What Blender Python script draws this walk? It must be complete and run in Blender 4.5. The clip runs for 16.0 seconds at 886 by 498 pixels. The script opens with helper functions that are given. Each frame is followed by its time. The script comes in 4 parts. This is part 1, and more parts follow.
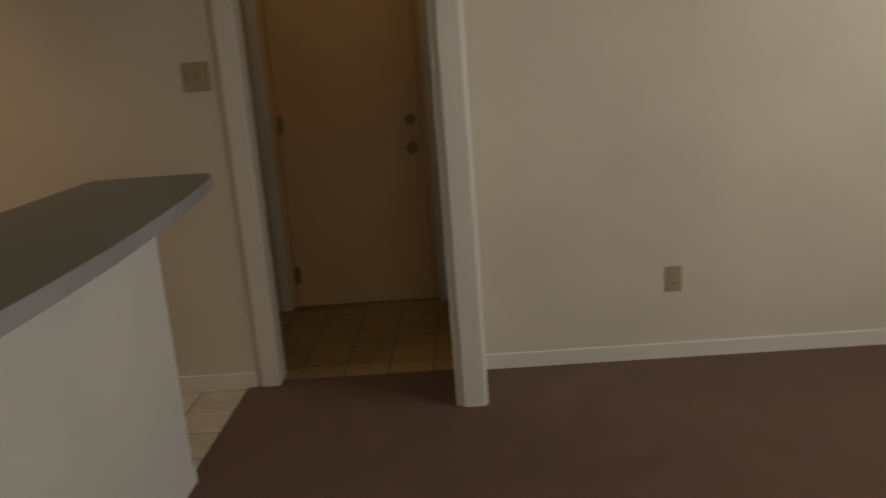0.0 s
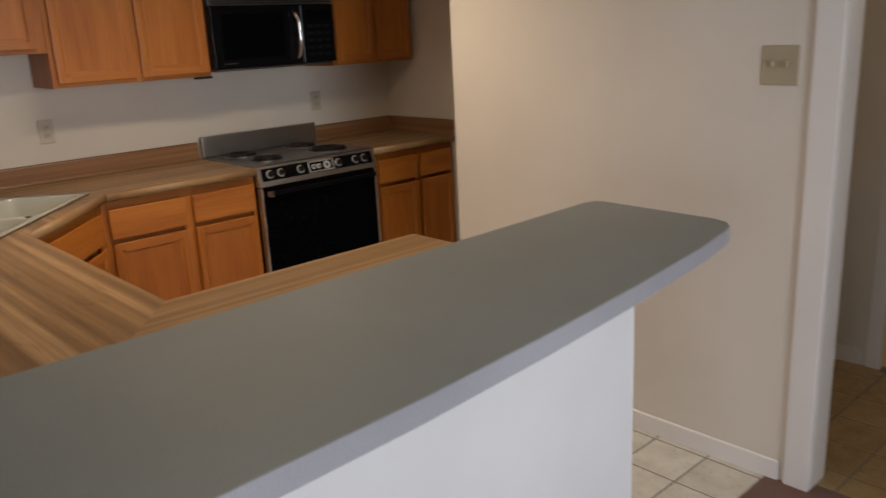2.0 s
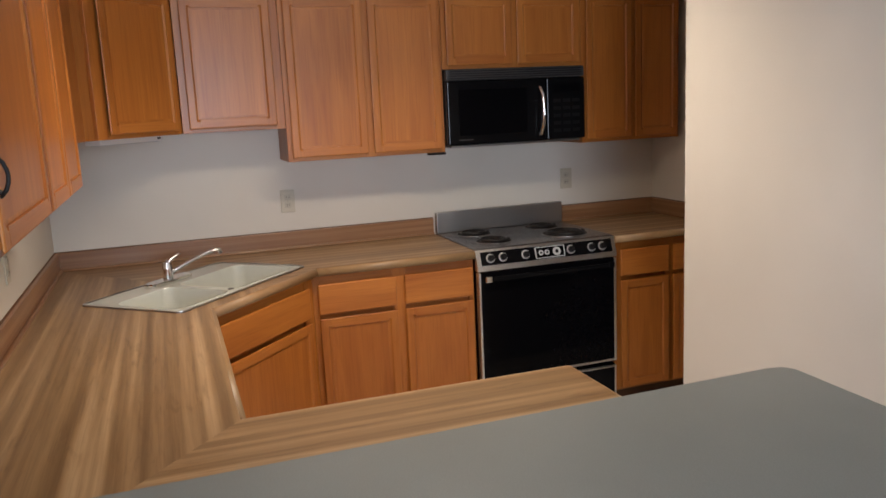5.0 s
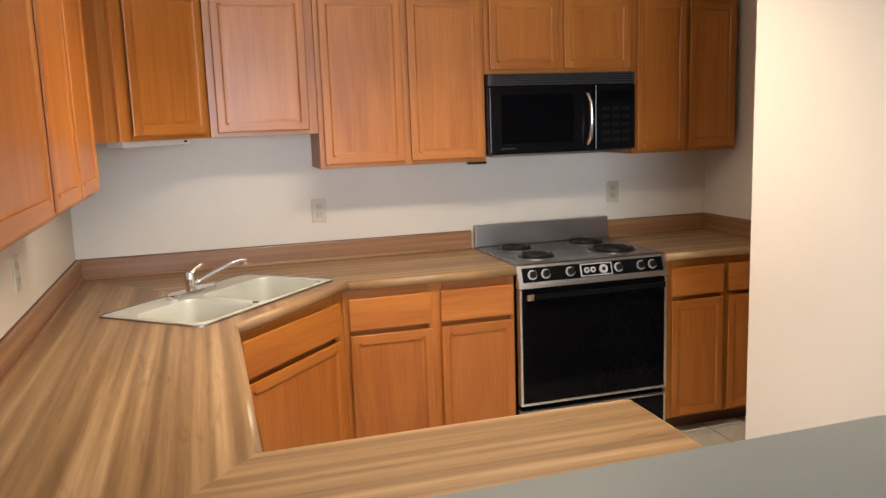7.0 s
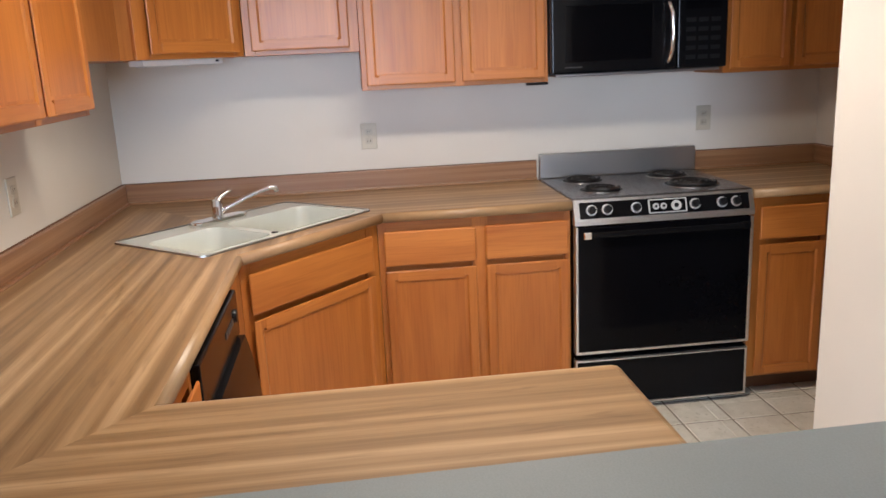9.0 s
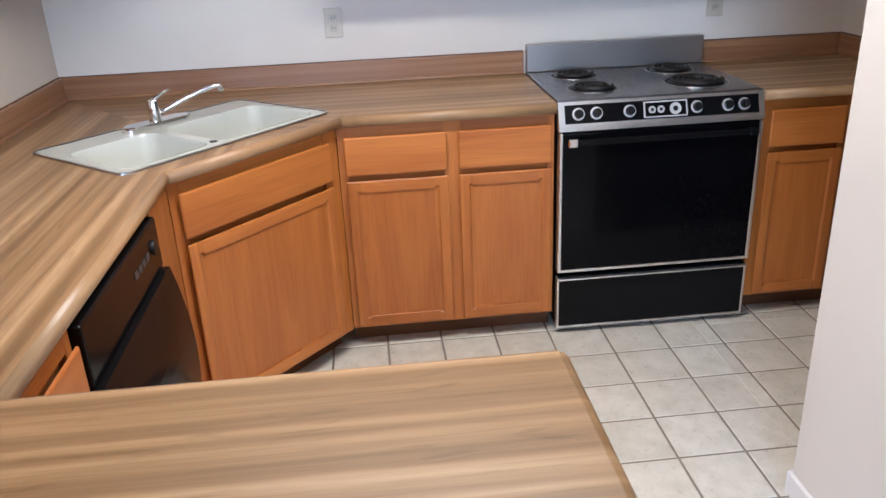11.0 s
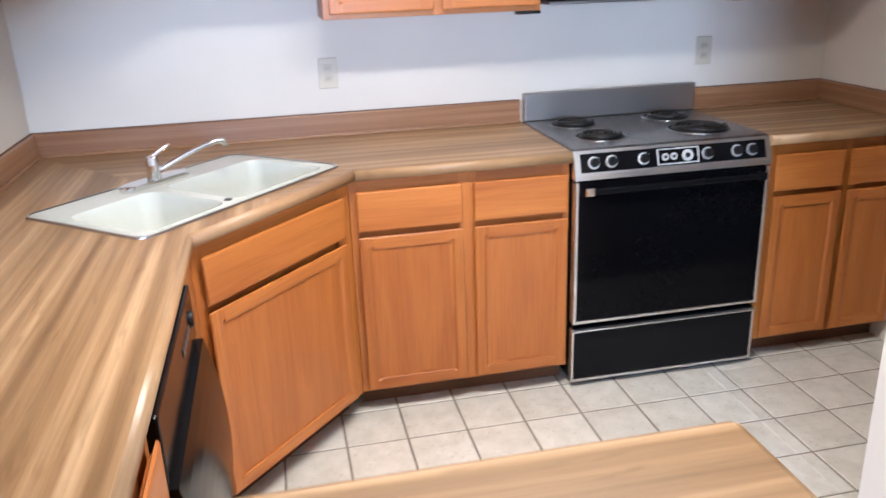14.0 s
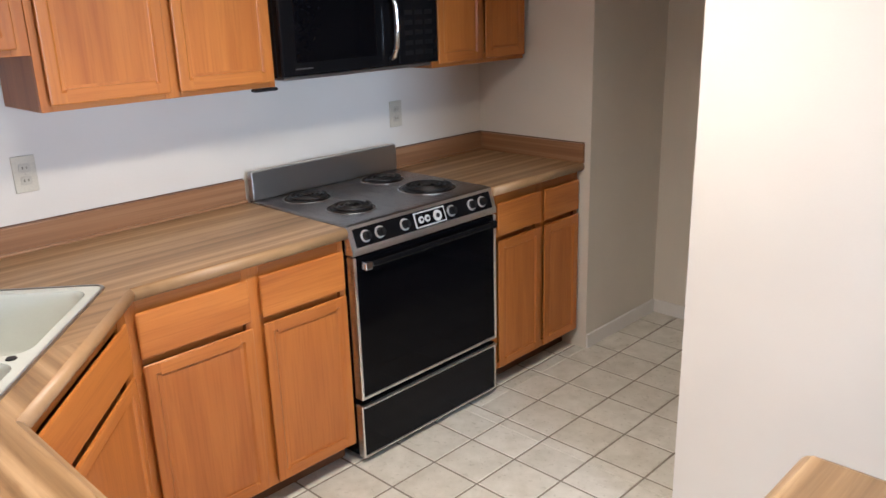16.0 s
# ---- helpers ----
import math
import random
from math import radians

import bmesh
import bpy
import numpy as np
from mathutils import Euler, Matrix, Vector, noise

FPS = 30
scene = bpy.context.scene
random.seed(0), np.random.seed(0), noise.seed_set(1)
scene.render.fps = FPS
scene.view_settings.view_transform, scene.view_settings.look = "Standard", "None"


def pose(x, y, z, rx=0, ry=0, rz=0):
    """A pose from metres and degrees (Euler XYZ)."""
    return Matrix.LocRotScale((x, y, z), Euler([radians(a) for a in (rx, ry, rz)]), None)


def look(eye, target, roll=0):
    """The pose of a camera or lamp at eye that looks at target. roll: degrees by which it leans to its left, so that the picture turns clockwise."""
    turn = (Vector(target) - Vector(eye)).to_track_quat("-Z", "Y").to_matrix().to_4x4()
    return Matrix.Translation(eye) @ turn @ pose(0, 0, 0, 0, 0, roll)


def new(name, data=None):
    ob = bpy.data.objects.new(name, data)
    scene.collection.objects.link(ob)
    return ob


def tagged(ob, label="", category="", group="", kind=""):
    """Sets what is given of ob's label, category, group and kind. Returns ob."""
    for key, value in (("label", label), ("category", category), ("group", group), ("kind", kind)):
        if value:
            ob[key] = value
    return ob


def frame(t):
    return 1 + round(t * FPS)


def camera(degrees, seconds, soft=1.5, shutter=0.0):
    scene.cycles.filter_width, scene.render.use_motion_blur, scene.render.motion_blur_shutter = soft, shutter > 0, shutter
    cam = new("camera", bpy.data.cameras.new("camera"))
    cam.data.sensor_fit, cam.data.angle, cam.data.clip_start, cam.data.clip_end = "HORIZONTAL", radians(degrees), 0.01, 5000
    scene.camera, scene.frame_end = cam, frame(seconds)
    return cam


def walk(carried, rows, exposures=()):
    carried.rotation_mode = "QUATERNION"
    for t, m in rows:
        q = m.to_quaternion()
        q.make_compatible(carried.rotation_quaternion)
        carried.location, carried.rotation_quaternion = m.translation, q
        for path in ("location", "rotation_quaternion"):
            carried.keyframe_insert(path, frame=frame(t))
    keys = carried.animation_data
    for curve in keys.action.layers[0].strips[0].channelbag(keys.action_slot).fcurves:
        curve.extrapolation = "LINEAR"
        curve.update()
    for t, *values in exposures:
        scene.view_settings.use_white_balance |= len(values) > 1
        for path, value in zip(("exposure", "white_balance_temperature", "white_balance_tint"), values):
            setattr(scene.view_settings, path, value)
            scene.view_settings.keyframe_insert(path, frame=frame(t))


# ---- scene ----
cam = camera(58.0, 16.0, soft=1.5, shutter=0.4)
PATH = [
    (0, (0.39, 0.625, 1.389), (0.321, 2.57, 0.928), -4.4),
    (0.5, (0.427, 0.905, 1.404), (-0.06, 2.777, 0.895), -3.4),
    (1, (0.527, 1.138, 1.515), (-0.393, 2.82, 0.946), -3.6),
    (1.5, (0.509, 1.424, 1.519), (-0.732, 2.895, 0.973), -3.9),
    (2, (0.428, 1.562, 1.555), (-1.003, 2.862, 1.02), -2.9),
    (2.5, (0.325, 1.774, 1.564), (-1.259, 2.879, 1.046), -2.4),
    (3, (0.3, 1.892, 1.547), (-1.391, 2.847, 1.069), -2.1),
    (3.5, (0.363, 2.071, 1.558), (-1.418, 2.852, 1.093), -2.9),
    (4, (0.339, 2.164, 1.558), (-1.486, 2.854, 1.119), -3.1),
    (4.5, (0.351, 2.197, 1.591), (-1.496, 2.851, 1.187), -3.2),
    (5, (0.311, 2.235, 1.607), (-1.553, 2.869, 1.251), -2.7),
    (5.2, (0.29, 2.262, 1.602), (-1.583, 2.883, 1.272), -3.5),
    (7.3, (0.078, 2.292, 1.567), (-1.82, 2.838, 1.249), -1.8),
    (7.5, (0.074, 2.326, 1.563), (-1.833, 2.834, 1.238), -2.5),
    (8, (-0.024, 2.432, 1.52), (-1.945, 2.853, 1.156), -2.2),
    (8.5, (-0.054, 2.574, 1.526), (-1.985, 2.878, 1.105), -2.4),
    (9, (-0.122, 2.718, 1.499), (-2.054, 2.93, 1.029), -2.6),
    (9.5, (-0.218, 2.728, 1.555), (-2.119, 2.938, 0.971), -1.8),
    (10, (-0.325, 2.8, 1.578), (-2.19, 2.987, 0.879), -1.9),
    (10.2, (-0.36, 2.845, 1.565), (-2.215, 3.017, 0.838), -2.3),
    (11.3, (-0.465, 2.935, 1.54), (-2.30, 3.095, 0.755), -2.5),
    (12.3, (-0.522, 2.995, 1.517), (-2.345, 3.157, 0.674), -2.9),
    (12.5, (-0.525, 2.975, 1.512), (-2.35, 3.113, 0.705), -2.9),
    (13, (-0.551, 2.741, 1.481), (-2.404, 2.945, 0.757), -1.7),
    (13.5, (-0.578, 2.669, 1.488), (-2.442, 2.89, 0.797), -1.9),
    (14, (-0.616, 2.595, 1.54), (-2.463, 2.967, 0.869), -2.1),
    (14.5, (-0.797, 2.362, 1.598), (-2.573, 3.14, 0.951), -1.6),
    (15, (-0.948, 2.185, 1.558), (-2.541, 3.251, 0.985), -1.4),
    (15.5, (-1.063, 2.035, 1.61), (-2.497, 3.300, 1.031), -1.6),
    (16, (-1.12, 1.95, 1.65), (-2.455, 3.312, 1.05), -1.7),
]
EXPOSURES = [
    (0.0, -1.95, 10500, 16), (0.5, -1.2, 7700, 18), (1.0, -0.85, 7800, 20), (1.5, -0.5, 7600, 18), (2.0, -0.35, 7250, 17),
    (2.5, -0.1, 7050, 18), (3.5, 0.08, 6950, 17), (5.0, 0.1, 6450, 16), (7.5, 0.8, 6800, 14), (8.0, 0.76, 6200, 14),
    (8.5, 0.73, 5850, 15), (9.0, 0.72, 5950, 15), (9.5, 0.70, 5850, 15), (10.0, 0.88, 5450, 15), (12.5, 0.83, 5200, 13),
    (13.5, 1.22, 5250, 13), (14.0, 1.33, 5200, 14), (14.5, 1.12, 5250, 13), (15.0, 0.9, 5350, 13), (15.5, 0.88, 5550, 14), (16.0, 1.0, 5600, 13),
]
walk(cam, [(t, look(eye, target, roll)) for t, eye, target, roll in PATH], EXPOSURES)

# ---- light ----
world = bpy.data.worlds.new("sky_world")
scene.world = world
world.use_nodes = True
wn = world.node_tree
sky = wn.nodes.new("ShaderNodeTexSky")
sky.sky_type, sky.sun_disc = "NISHITA", False
sky.sun_elevation, sky.sun_rotation = radians(50), radians(200)
wn.links.new(sky.outputs[0], wn.nodes["Background"].inputs[0])
wn.nodes["Background"].inputs[1].default_value = 0.12

sun = new("sun", bpy.data.lights.new("sun", "SUN"))
sun.data.energy, sun.data.angle, sun.data.color = 2.5, radians(0.6), (1.0, 0.95, 0.88)
sun.matrix_world = look((-6, -10, 14), (0, 0, 0))


CEIL_Z = 2.44


def window_light(name, at, target, w, h, watts, color):
    lamp = new(name, bpy.data.lights.new(name, "AREA"))
    lamp.data.shape, lamp.data.size, lamp.data.size_y = "RECTANGLE", w, h
    lamp.data.energy, lamp.data.color = watts, color
    lamp.matrix_world = look(at, target)
    return lamp


window_light("daylight_east", (3.22, 2.2, 1.42), (0.0, 2.2, 1.75), 1.75, 1.3, 112, (0.74, 0.87, 1.0))
# fill lamp from the south, added to brighten the north walls
window_light("daylight_fill_south", (1.3, -2.42, 1.45), (1.3, 0.0, 1.45), 1.7, 1.15, 48, (0.80, 0.90, 1.0))
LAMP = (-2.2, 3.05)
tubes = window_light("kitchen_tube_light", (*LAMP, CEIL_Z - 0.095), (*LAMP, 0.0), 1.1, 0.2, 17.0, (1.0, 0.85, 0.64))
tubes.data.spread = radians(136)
# unseen bulb, assumed from the warm glow at the top of the front door
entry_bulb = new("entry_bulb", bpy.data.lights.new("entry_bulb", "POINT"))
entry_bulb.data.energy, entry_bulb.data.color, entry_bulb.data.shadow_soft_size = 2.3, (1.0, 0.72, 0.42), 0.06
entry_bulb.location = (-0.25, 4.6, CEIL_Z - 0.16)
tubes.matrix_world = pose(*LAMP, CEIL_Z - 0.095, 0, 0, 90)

# ---- plan ----
XW, YL, YN = -3.79, 1.70, 4.015      # stove wall, sink-side wall, wall with the light switch
CEIL = CEIL_Z
XF = -3.16                           # worktop front on the stove side
YF = 2.355                           # worktop front on the sink side
XP = -1.513                          # worktop front of the peninsula
YP = 3.2                           # worktop end of the peninsula
YR = 4.05                            # north wall of the living room
TOP = 0.915
DV = (0.663, 0.749)                  # the way the diagonal sink front faces


# ---- materials ----
def base_mat(name, color, rough=0.5, metal=0.0, spec=0.5):
    m = bpy.data.materials.new(name)
    m.use_nodes = True
    b = m.node_tree.nodes["Principled BSDF"]
    b.inputs["Base Color"].default_value = (*color, 1)
    b.inputs["Roughness"].default_value = rough
    b.inputs["Metallic"].default_value = metal
    b.inputs["Specular IOR Level"].default_value = spec
    return m, m.node_tree, b


def node(nt, kind, **inputs):
    n = nt.nodes.new(kind)
    for k, v in inputs.items():
        n.inputs[k.replace("_", " ")].default_value = v
    return n


def ramp(nt, fac, stops):
    r = nt.nodes.new("ShaderNodeValToRGB")
    while len(r.color_ramp.elements) < len(stops):
        r.color_ramp.elements.new(0.5)
    for e, (p, c) in zip(r.color_ramp.elements, stops):
        e.position, e.color = p, (*c, 1) if len(c) == 3 else c
    nt.links.new(fac, r.inputs[0])
    return r


def mixed(nt, fac, a, b, blend="MIX"):
    m = nt.nodes.new("ShaderNodeMix")
    m.data_type, m.blend_type = "RGBA", blend
    for sock, val in ((m.inputs[0], fac), (m.inputs[6], a), (m.inputs[7], b)):
        if hasattr(val, "is_linked"):
            nt.links.new(val, sock)
        else:
            sock.default_value = val if isinstance(val, float) else (*val, 1)
    return m.outputs[2]


def bump(nt, b, height, strength, distance=0.002):
    n = nt.nodes.new("ShaderNodeBump")
    n.inputs["Strength"].default_value, n.inputs["Distance"].default_value = strength, distance
    nt.links.new(height, n.inputs["Height"])
    nt.links.new(n.outputs[0], b.inputs["Normal"])


def coords(nt, scale, by_object=True):
    tc = nt.nodes.new("ShaderNodeTexCoord")
    mp = nt.nodes.new("ShaderNodeMapping")
    mp.inputs["Scale"].default_value = scale
    src = tc.outputs["Object"]
    if by_object:
        oi = nt.nodes.new("ShaderNodeObjectInfo")
        mul = nt.nodes.new("ShaderNodeMath")
        mul.operation = "MULTIPLY"
        mul.inputs[1].default_value = 37.0
        nt.links.new(oi.outputs["Random"], mul.inputs[0])
        add = nt.nodes.new("ShaderNodeVectorMath")
        nt.links.new(src, add.inputs[0])
        nt.links.new(mul.outputs[0], add.inputs[1])
        src = add.outputs[0]
    nt.links.new(src, mp.inputs["Vector"])
    return mp.outputs[0]


def paint(name, color, rough=0.6, mottling=0.05, grain=0.25):
    m, nt, b = base_mat(name, color, rough, spec=0.35)
    v = coords(nt, (1, 1, 1), False)
    big = node(nt, "ShaderNodeTexNoise", Scale=1.7, Detail=3.0)
    fine = node(nt, "ShaderNodeTexNoise", Scale=140.0, Detail=3.0)
    nt.links.new(v, big.inputs["Vector"]), nt.links.new(v, fine.inputs["Vector"])
    dark = tuple(c * (1 - 2 * mottling) for c in color)
    r = ramp(nt, big.outputs[0], [(0.3, dark), (0.7, color)])
    nt.links.new(r.outputs[0], b.inputs["Base Color"])
    bump(nt, b, fine.outputs[0], grain, 0.0015)
    return m


def oak(name, axis, light=(0.60, 0.226, 0.044), dark=(0.40, 0.122, 0.019), rough=0.38):
    m, nt, b = base_mat(name, light, rough)
    s = [11.0, 11.0, 11.0]
    s[axis] = 1.0
    v = coords(nt, s)
    g = node(nt, "ShaderNodeTexNoise", Scale=1.0, Detail=4.0, Roughness=0.55, Distortion=0.9)
    nt.links.new(v, g.inputs["Vector"])
    s2 = [150.0, 150.0, 150.0]
    s2[axis] = 5.0
    pores = node(nt, "ShaderNodeTexNoise", Scale=1.0, Detail=2.0)
    nt.links.new(coords(nt, s2), pores.inputs["Vector"])
    r = ramp(nt, g.outputs[0], [(0.25, dark), (0.5, tuple((a + c) / 2 for a, c in zip(light, dark))), (0.72, light)])
    p = ramp(nt, pores.outputs[0], [(0.32, (0.72, 0.64, 0.58)), (0.52, (1, 1, 1))])
    col = mixed(nt, 0.4, r.outputs[0], p.outputs[0], "MULTIPLY")
    oi = nt.nodes.new("ShaderNodeObjectInfo")
    tone = ramp(nt, oi.outputs["Random"], [(0.0, (0.86, 0.83, 0.8)), (1.0, (1, 1, 1))])
    col = mixed(nt, 1.0, col, tone.outputs[0], "MULTIPLY")
    nt.links.new(col, b.inputs["Base Color"])
    b.inputs["Coat Weight"].default_value, b.inputs["Coat Roughness"].default_value = 0.12, 0.26
    bump(nt, b, pores.outputs[0], 0.12, 0.001)
    return m


def butcher_block(name, axis):
    """Printed laminate: staves of light and dark wood that run along the axis."""
    m, nt, b = base_mat(name, (0.45, 0.28, 0.14), 0.36)
    across = [27.0, 27.0, 0.0]
    across[axis] = 0.42
    v = coords(nt, across, False)
    stave = node(nt, "ShaderNodeTexNoise", Scale=1.0, Detail=0.0)
    nt.links.new(v, stave.inputs["Vector"])
    s2 = [110.0, 110.0, 0.0]
    s2[axis] = 3.2
    grain = node(nt, "ShaderNodeTexNoise", Scale=1.0, Detail=3.0, Roughness=0.6, Distortion=0.45)
    nt.links.new(coords(nt, s2, False), grain.inputs["Vector"])
    r = ramp(nt, stave.outputs[0], [(0.32, (0.245, 0.148, 0.068)), (0.44, (0.312, 0.192, 0.092)), (0.54, (0.352, 0.220, 0.108)), (0.68, (0.45, 0.30, 0.162))])
    s3 = [52.0, 52.0, 0.0]
    s3[axis] = 0.35
    streak = node(nt, "ShaderNodeTexNoise", Scale=1.0, Detail=0.0)
    nt.links.new(coords(nt, s3, False), streak.inputs["Vector"])
    st = ramp(nt, streak.outputs[0], [(0.36, (0.86, 0.84, 0.80)), (0.5, (1, 1, 1)), (0.66, (1.10, 1.12, 1.15))])
    base = mixed(nt, 1.0, r.outputs[0], st.outputs[0], "MULTIPLY")
    g = ramp(nt, grain.outputs[0], [(0.3, (0.72, 0.68, 0.63)), (0.62, (1, 1, 1))])
    col = mixed(nt, 0.8, base, g.outputs[0], "MULTIPLY")
    s4 = [34.0, 34.0, 0.0]
    s4[axis] = 4.5
    fleck = node(nt, "ShaderNodeTexNoise", Scale=1.0, Detail=2.5, Roughness=0.6, Distortion=1.2)
    nt.links.new(coords(nt, s4, False), fleck.inputs["Vector"])
    fl = ramp(nt, fleck.outputs[0], [(0.26, (0.66, 0.62, 0.56)), (0.42, (0.96, 0.95, 0.94)), (0.6, (1, 1, 1))])
    col = mixed(nt, 0.75, col, fl.outputs[0], "MULTIPLY")
    nt.links.new(col, b.inputs["Base Color"])
    bump(nt, b, grain.outputs[0], 0.05, 0.0006)
    return m


def upstand_mat(name, axis):
    """Red-brown wood print with long level grain."""
    m, nt, b = base_mat(name, (0.32, 0.165, 0.085), 0.3)
    s1, s2 = [16.0, 16.0, 42.0], [60.0, 60.0, 190.0]
    s1[axis], s2[axis] = 0.5, 1.6
    g = node(nt, "ShaderNodeTexNoise", Scale=1.0, Detail=2.0, Distortion=0.3)
    f = node(nt, "ShaderNodeTexNoise", Scale=1.0, Detail=2.0)
    nt.links.new(coords(nt, s1, False), g.inputs["Vector"]), nt.links.new(coords(nt, s2, False), f.inputs["Vector"])
    r = ramp(nt, g.outputs[0], [(0.32, (0.235, 0.115, 0.054)), (0.5, (0.30, 0.155, 0.076)), (0.68, (0.375, 0.215, 0.115))])
    q = ramp(nt, f.outputs[0], [(0.34, (0.8, 0.76, 0.72)), (0.6, (1, 1, 1))])
    nt.links.new(mixed(nt, 0.6, r.outputs[0], q.outputs[0], "MULTIPLY"), b.inputs["Base Color"])
    bump(nt, b, f.outputs[0], 0.04, 0.0006)
    return m


def speckled(name, color, rough, scale=320.0, amount=0.25, big=3.0, relief=0.08, spec=0.5):
    m, nt, b = base_mat(name, color, rough, spec=spec)
    v = coords(nt, (1, 1, 1), False)
    n = node(nt, "ShaderNodeTexNoise", Scale=scale, Detail=2.0)
    n2 = node(nt, "ShaderNodeTexNoise", Scale=big, Detail=4.0)
    nt.links.new(v, n.inputs["Vector"]), nt.links.new(v, n2.inputs["Vector"])
    lo, hi = tuple(c * (1 - amount) for c in color), tuple(c * (1 + amount) for c in color)
    r = ramp(nt, n.outputs[0], [(0.35, lo), (0.65, hi)])
    r2 = ramp(nt, n2.outputs[0], [(0.3, (0.86, 0.86, 0.86)), (0.7, (1, 1, 1))])
    nt.links.new(mixed(nt, 1.0, r.outputs[0], r2.outputs[0], "MULTIPLY"), b.inputs["Base Color"])
    bump(nt, b, n.outputs[0], relief, 0.001)
    return m


def carpet_mat():
    m, nt, b = base_mat("brown_carpet", (0.19, 0.11, 0.085), 0.95, spec=0.1)
    v = coords(nt, (1, 1, 1), False)
    tuft = node(nt, "ShaderNodeTexNoise", Scale=260.0, Detail=3.0, Roughness=0.7)
    lay = node(nt, "ShaderNodeTexNoise", Scale=3.1, Detail=8.0, Roughness=0.72, Distortion=0.4)
    nt.links.new(v, tuft.inputs["Vector"]), nt.links.new(v, lay.inputs["Vector"])
    a = ramp(nt, tuft.outputs[0], [(0.3, (0.105, 0.046, 0.031)), (0.7, (0.245, 0.120, 0.084))])
    c = ramp(nt, lay.outputs[0], [(0.34, (0.76, 0.74, 0.72)), (0.64, (1, 1, 1))])
    nt.links.new(mixed(nt, 1.0, a.outputs[0], c.outputs[0], "MULTIPLY"), b.inputs["Base Color"])
    b.inputs["Sheen Weight"].default_value = 0.25
    bump(nt, b, tuft.outputs[0], 0.8, 0.006)
    return m


def tile_mat(name="beige_tile", lo=(0.56, 0.54, 0.475), hi=(0.71, 0.69, 0.63)):
    m, nt, b = base_mat(name, hi, 0.32)
    v = coords(nt, (1, 1, 1))
    n = node(nt, "ShaderNodeTexNoise", Scale=14.0, Detail=5.0, Roughness=0.6)
    n2 = node(nt, "ShaderNodeTexNoise", Scale=60.0, Detail=3.0)
    nt.links.new(v, n.inputs["Vector"]), nt.links.new(v, n2.inputs["Vector"])
    r = ramp(nt, n.outputs[0], [(0.3, lo), (0.7, hi)])
    oi = nt.nodes.new("ShaderNodeObjectInfo")
    t = ramp(nt, oi.outputs["Random"], [(0.0, (0.88, 0.87, 0.85)), (1.0, (1, 1, 1))])
    nt.links.new(mixed(nt, 1.0, r.outputs[0], t.outputs[0], "MULTIPLY"), b.inputs["Base Color"])
    rr = ramp(nt, n2.outputs[0], [(0.3, (0.25, 0.25, 0.25)), (0.7, (0.42, 0.42, 0.42))])
    nt.links.new(rr.outputs[0], b.inputs["Roughness"])
    bump(nt, b, n2.outputs[0], 0.12, 0.001)
    return m


def steel(name, color, rough, axis=1):
    m, nt, b = base_mat(name, color, rough, 1.0)
    s = [900.0, 900.0, 900.0]
    s[axis] = 12.0
    n = node(nt, "ShaderNodeTexNoise", Scale=1.0, Detail=2.0)
    nt.links.new(coords(nt, s), n.inputs["Vector"])
    r = ramp(nt, n.outputs[0], [(0.3, (rough * 0.75,) * 3), (0.7, (min(1, rough * 1.3),) * 3)])
    nt.links.new(r.outputs[0], b.inputs["Roughness"])
    return m


M_WALL = paint("cream_wall_paint", (0.735, 0.70, 0.635))
M_CEIL = paint("white_ceiling_paint", (0.8, 0.79, 0.76), 0.8, 0.03, 0.6)
M_TRIM = paint("white_trim_paint", (0.8, 0.79, 0.78), 0.35, 0.03, 0.05)
# door colour holds the warm light of the entry
M_DOOR = paint("warm_lit_door_paint", (0.74, 0.54, 0.32), 0.45, 0.04, 0.08)
M_OAKV, M_OAKH = oak("honey_oak_upright", 2), oak("honey_oak_level", 0)
M_PANEL = oak("honey_oak_panel", 2, (0.58, 0.212, 0.040), (0.42, 0.130, 0.021), 0.36)
M_CARC = oak("honey_oak_carcass", 2, (0.48, 0.19, 0.045), (0.33, 0.11, 0.022), 0.45)
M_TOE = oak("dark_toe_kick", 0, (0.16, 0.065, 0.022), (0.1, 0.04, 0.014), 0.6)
M_BLOCKX, M_BLOCKY = butcher_block("butcher_block_x", 0), butcher_block("butcher_block_y", 1)
M_UPX, M_UPY = upstand_mat("upstand_laminate_x", 0), upstand_mat("upstand_laminate_y", 1)
M_EDGE = speckled("worktop_edge_laminate", (0.38, 0.23, 0.115), 0.4, 60.0, 0.03, 5.0, 0.0)
M_BAR = speckled("grey_green_laminate", (0.238, 0.258, 0.25), 0.5, 420.0, 0.05, 2.2, 0.008, 0.3)
# bar laminate again, paler and bluer to paint window light on the edge
M_BAREDGE = speckled("window_lit_bar_edge", (0.33, 0.335, 0.37), 0.36, 420.0, 0.05, 3.0, 0.008)
M_CARPET, M_TILE = carpet_mat(), tile_mat()
M_TILEH = tile_mat("yellow_brown_tile", (0.40, 0.27, 0.12), (0.54, 0.40, 0.21))
M_GROUT = speckled("brown_grout", (0.25, 0.22, 0.18), 0.85, 300.0, 0.2)
M_STEEL = steel("brushed_steel", (0.46, 0.455, 0.45), 0.34)
M_TOPSTEEL = steel("dark_cooktop_steel", (0.3, 0.295, 0.30), 0.28)
M_KNOBRING = steel("satin_knob_ring", (0.85, 0.85, 0.84), 0.55)
# wall paint again, with the blue of the daylight put into its colour
M_KNEE = paint("daylight_tinted_wall_paint", (0.76, 0.77, 0.79))
M_SILVER = steel("silver_trim", (0.82, 0.81, 0.79), 0.32)
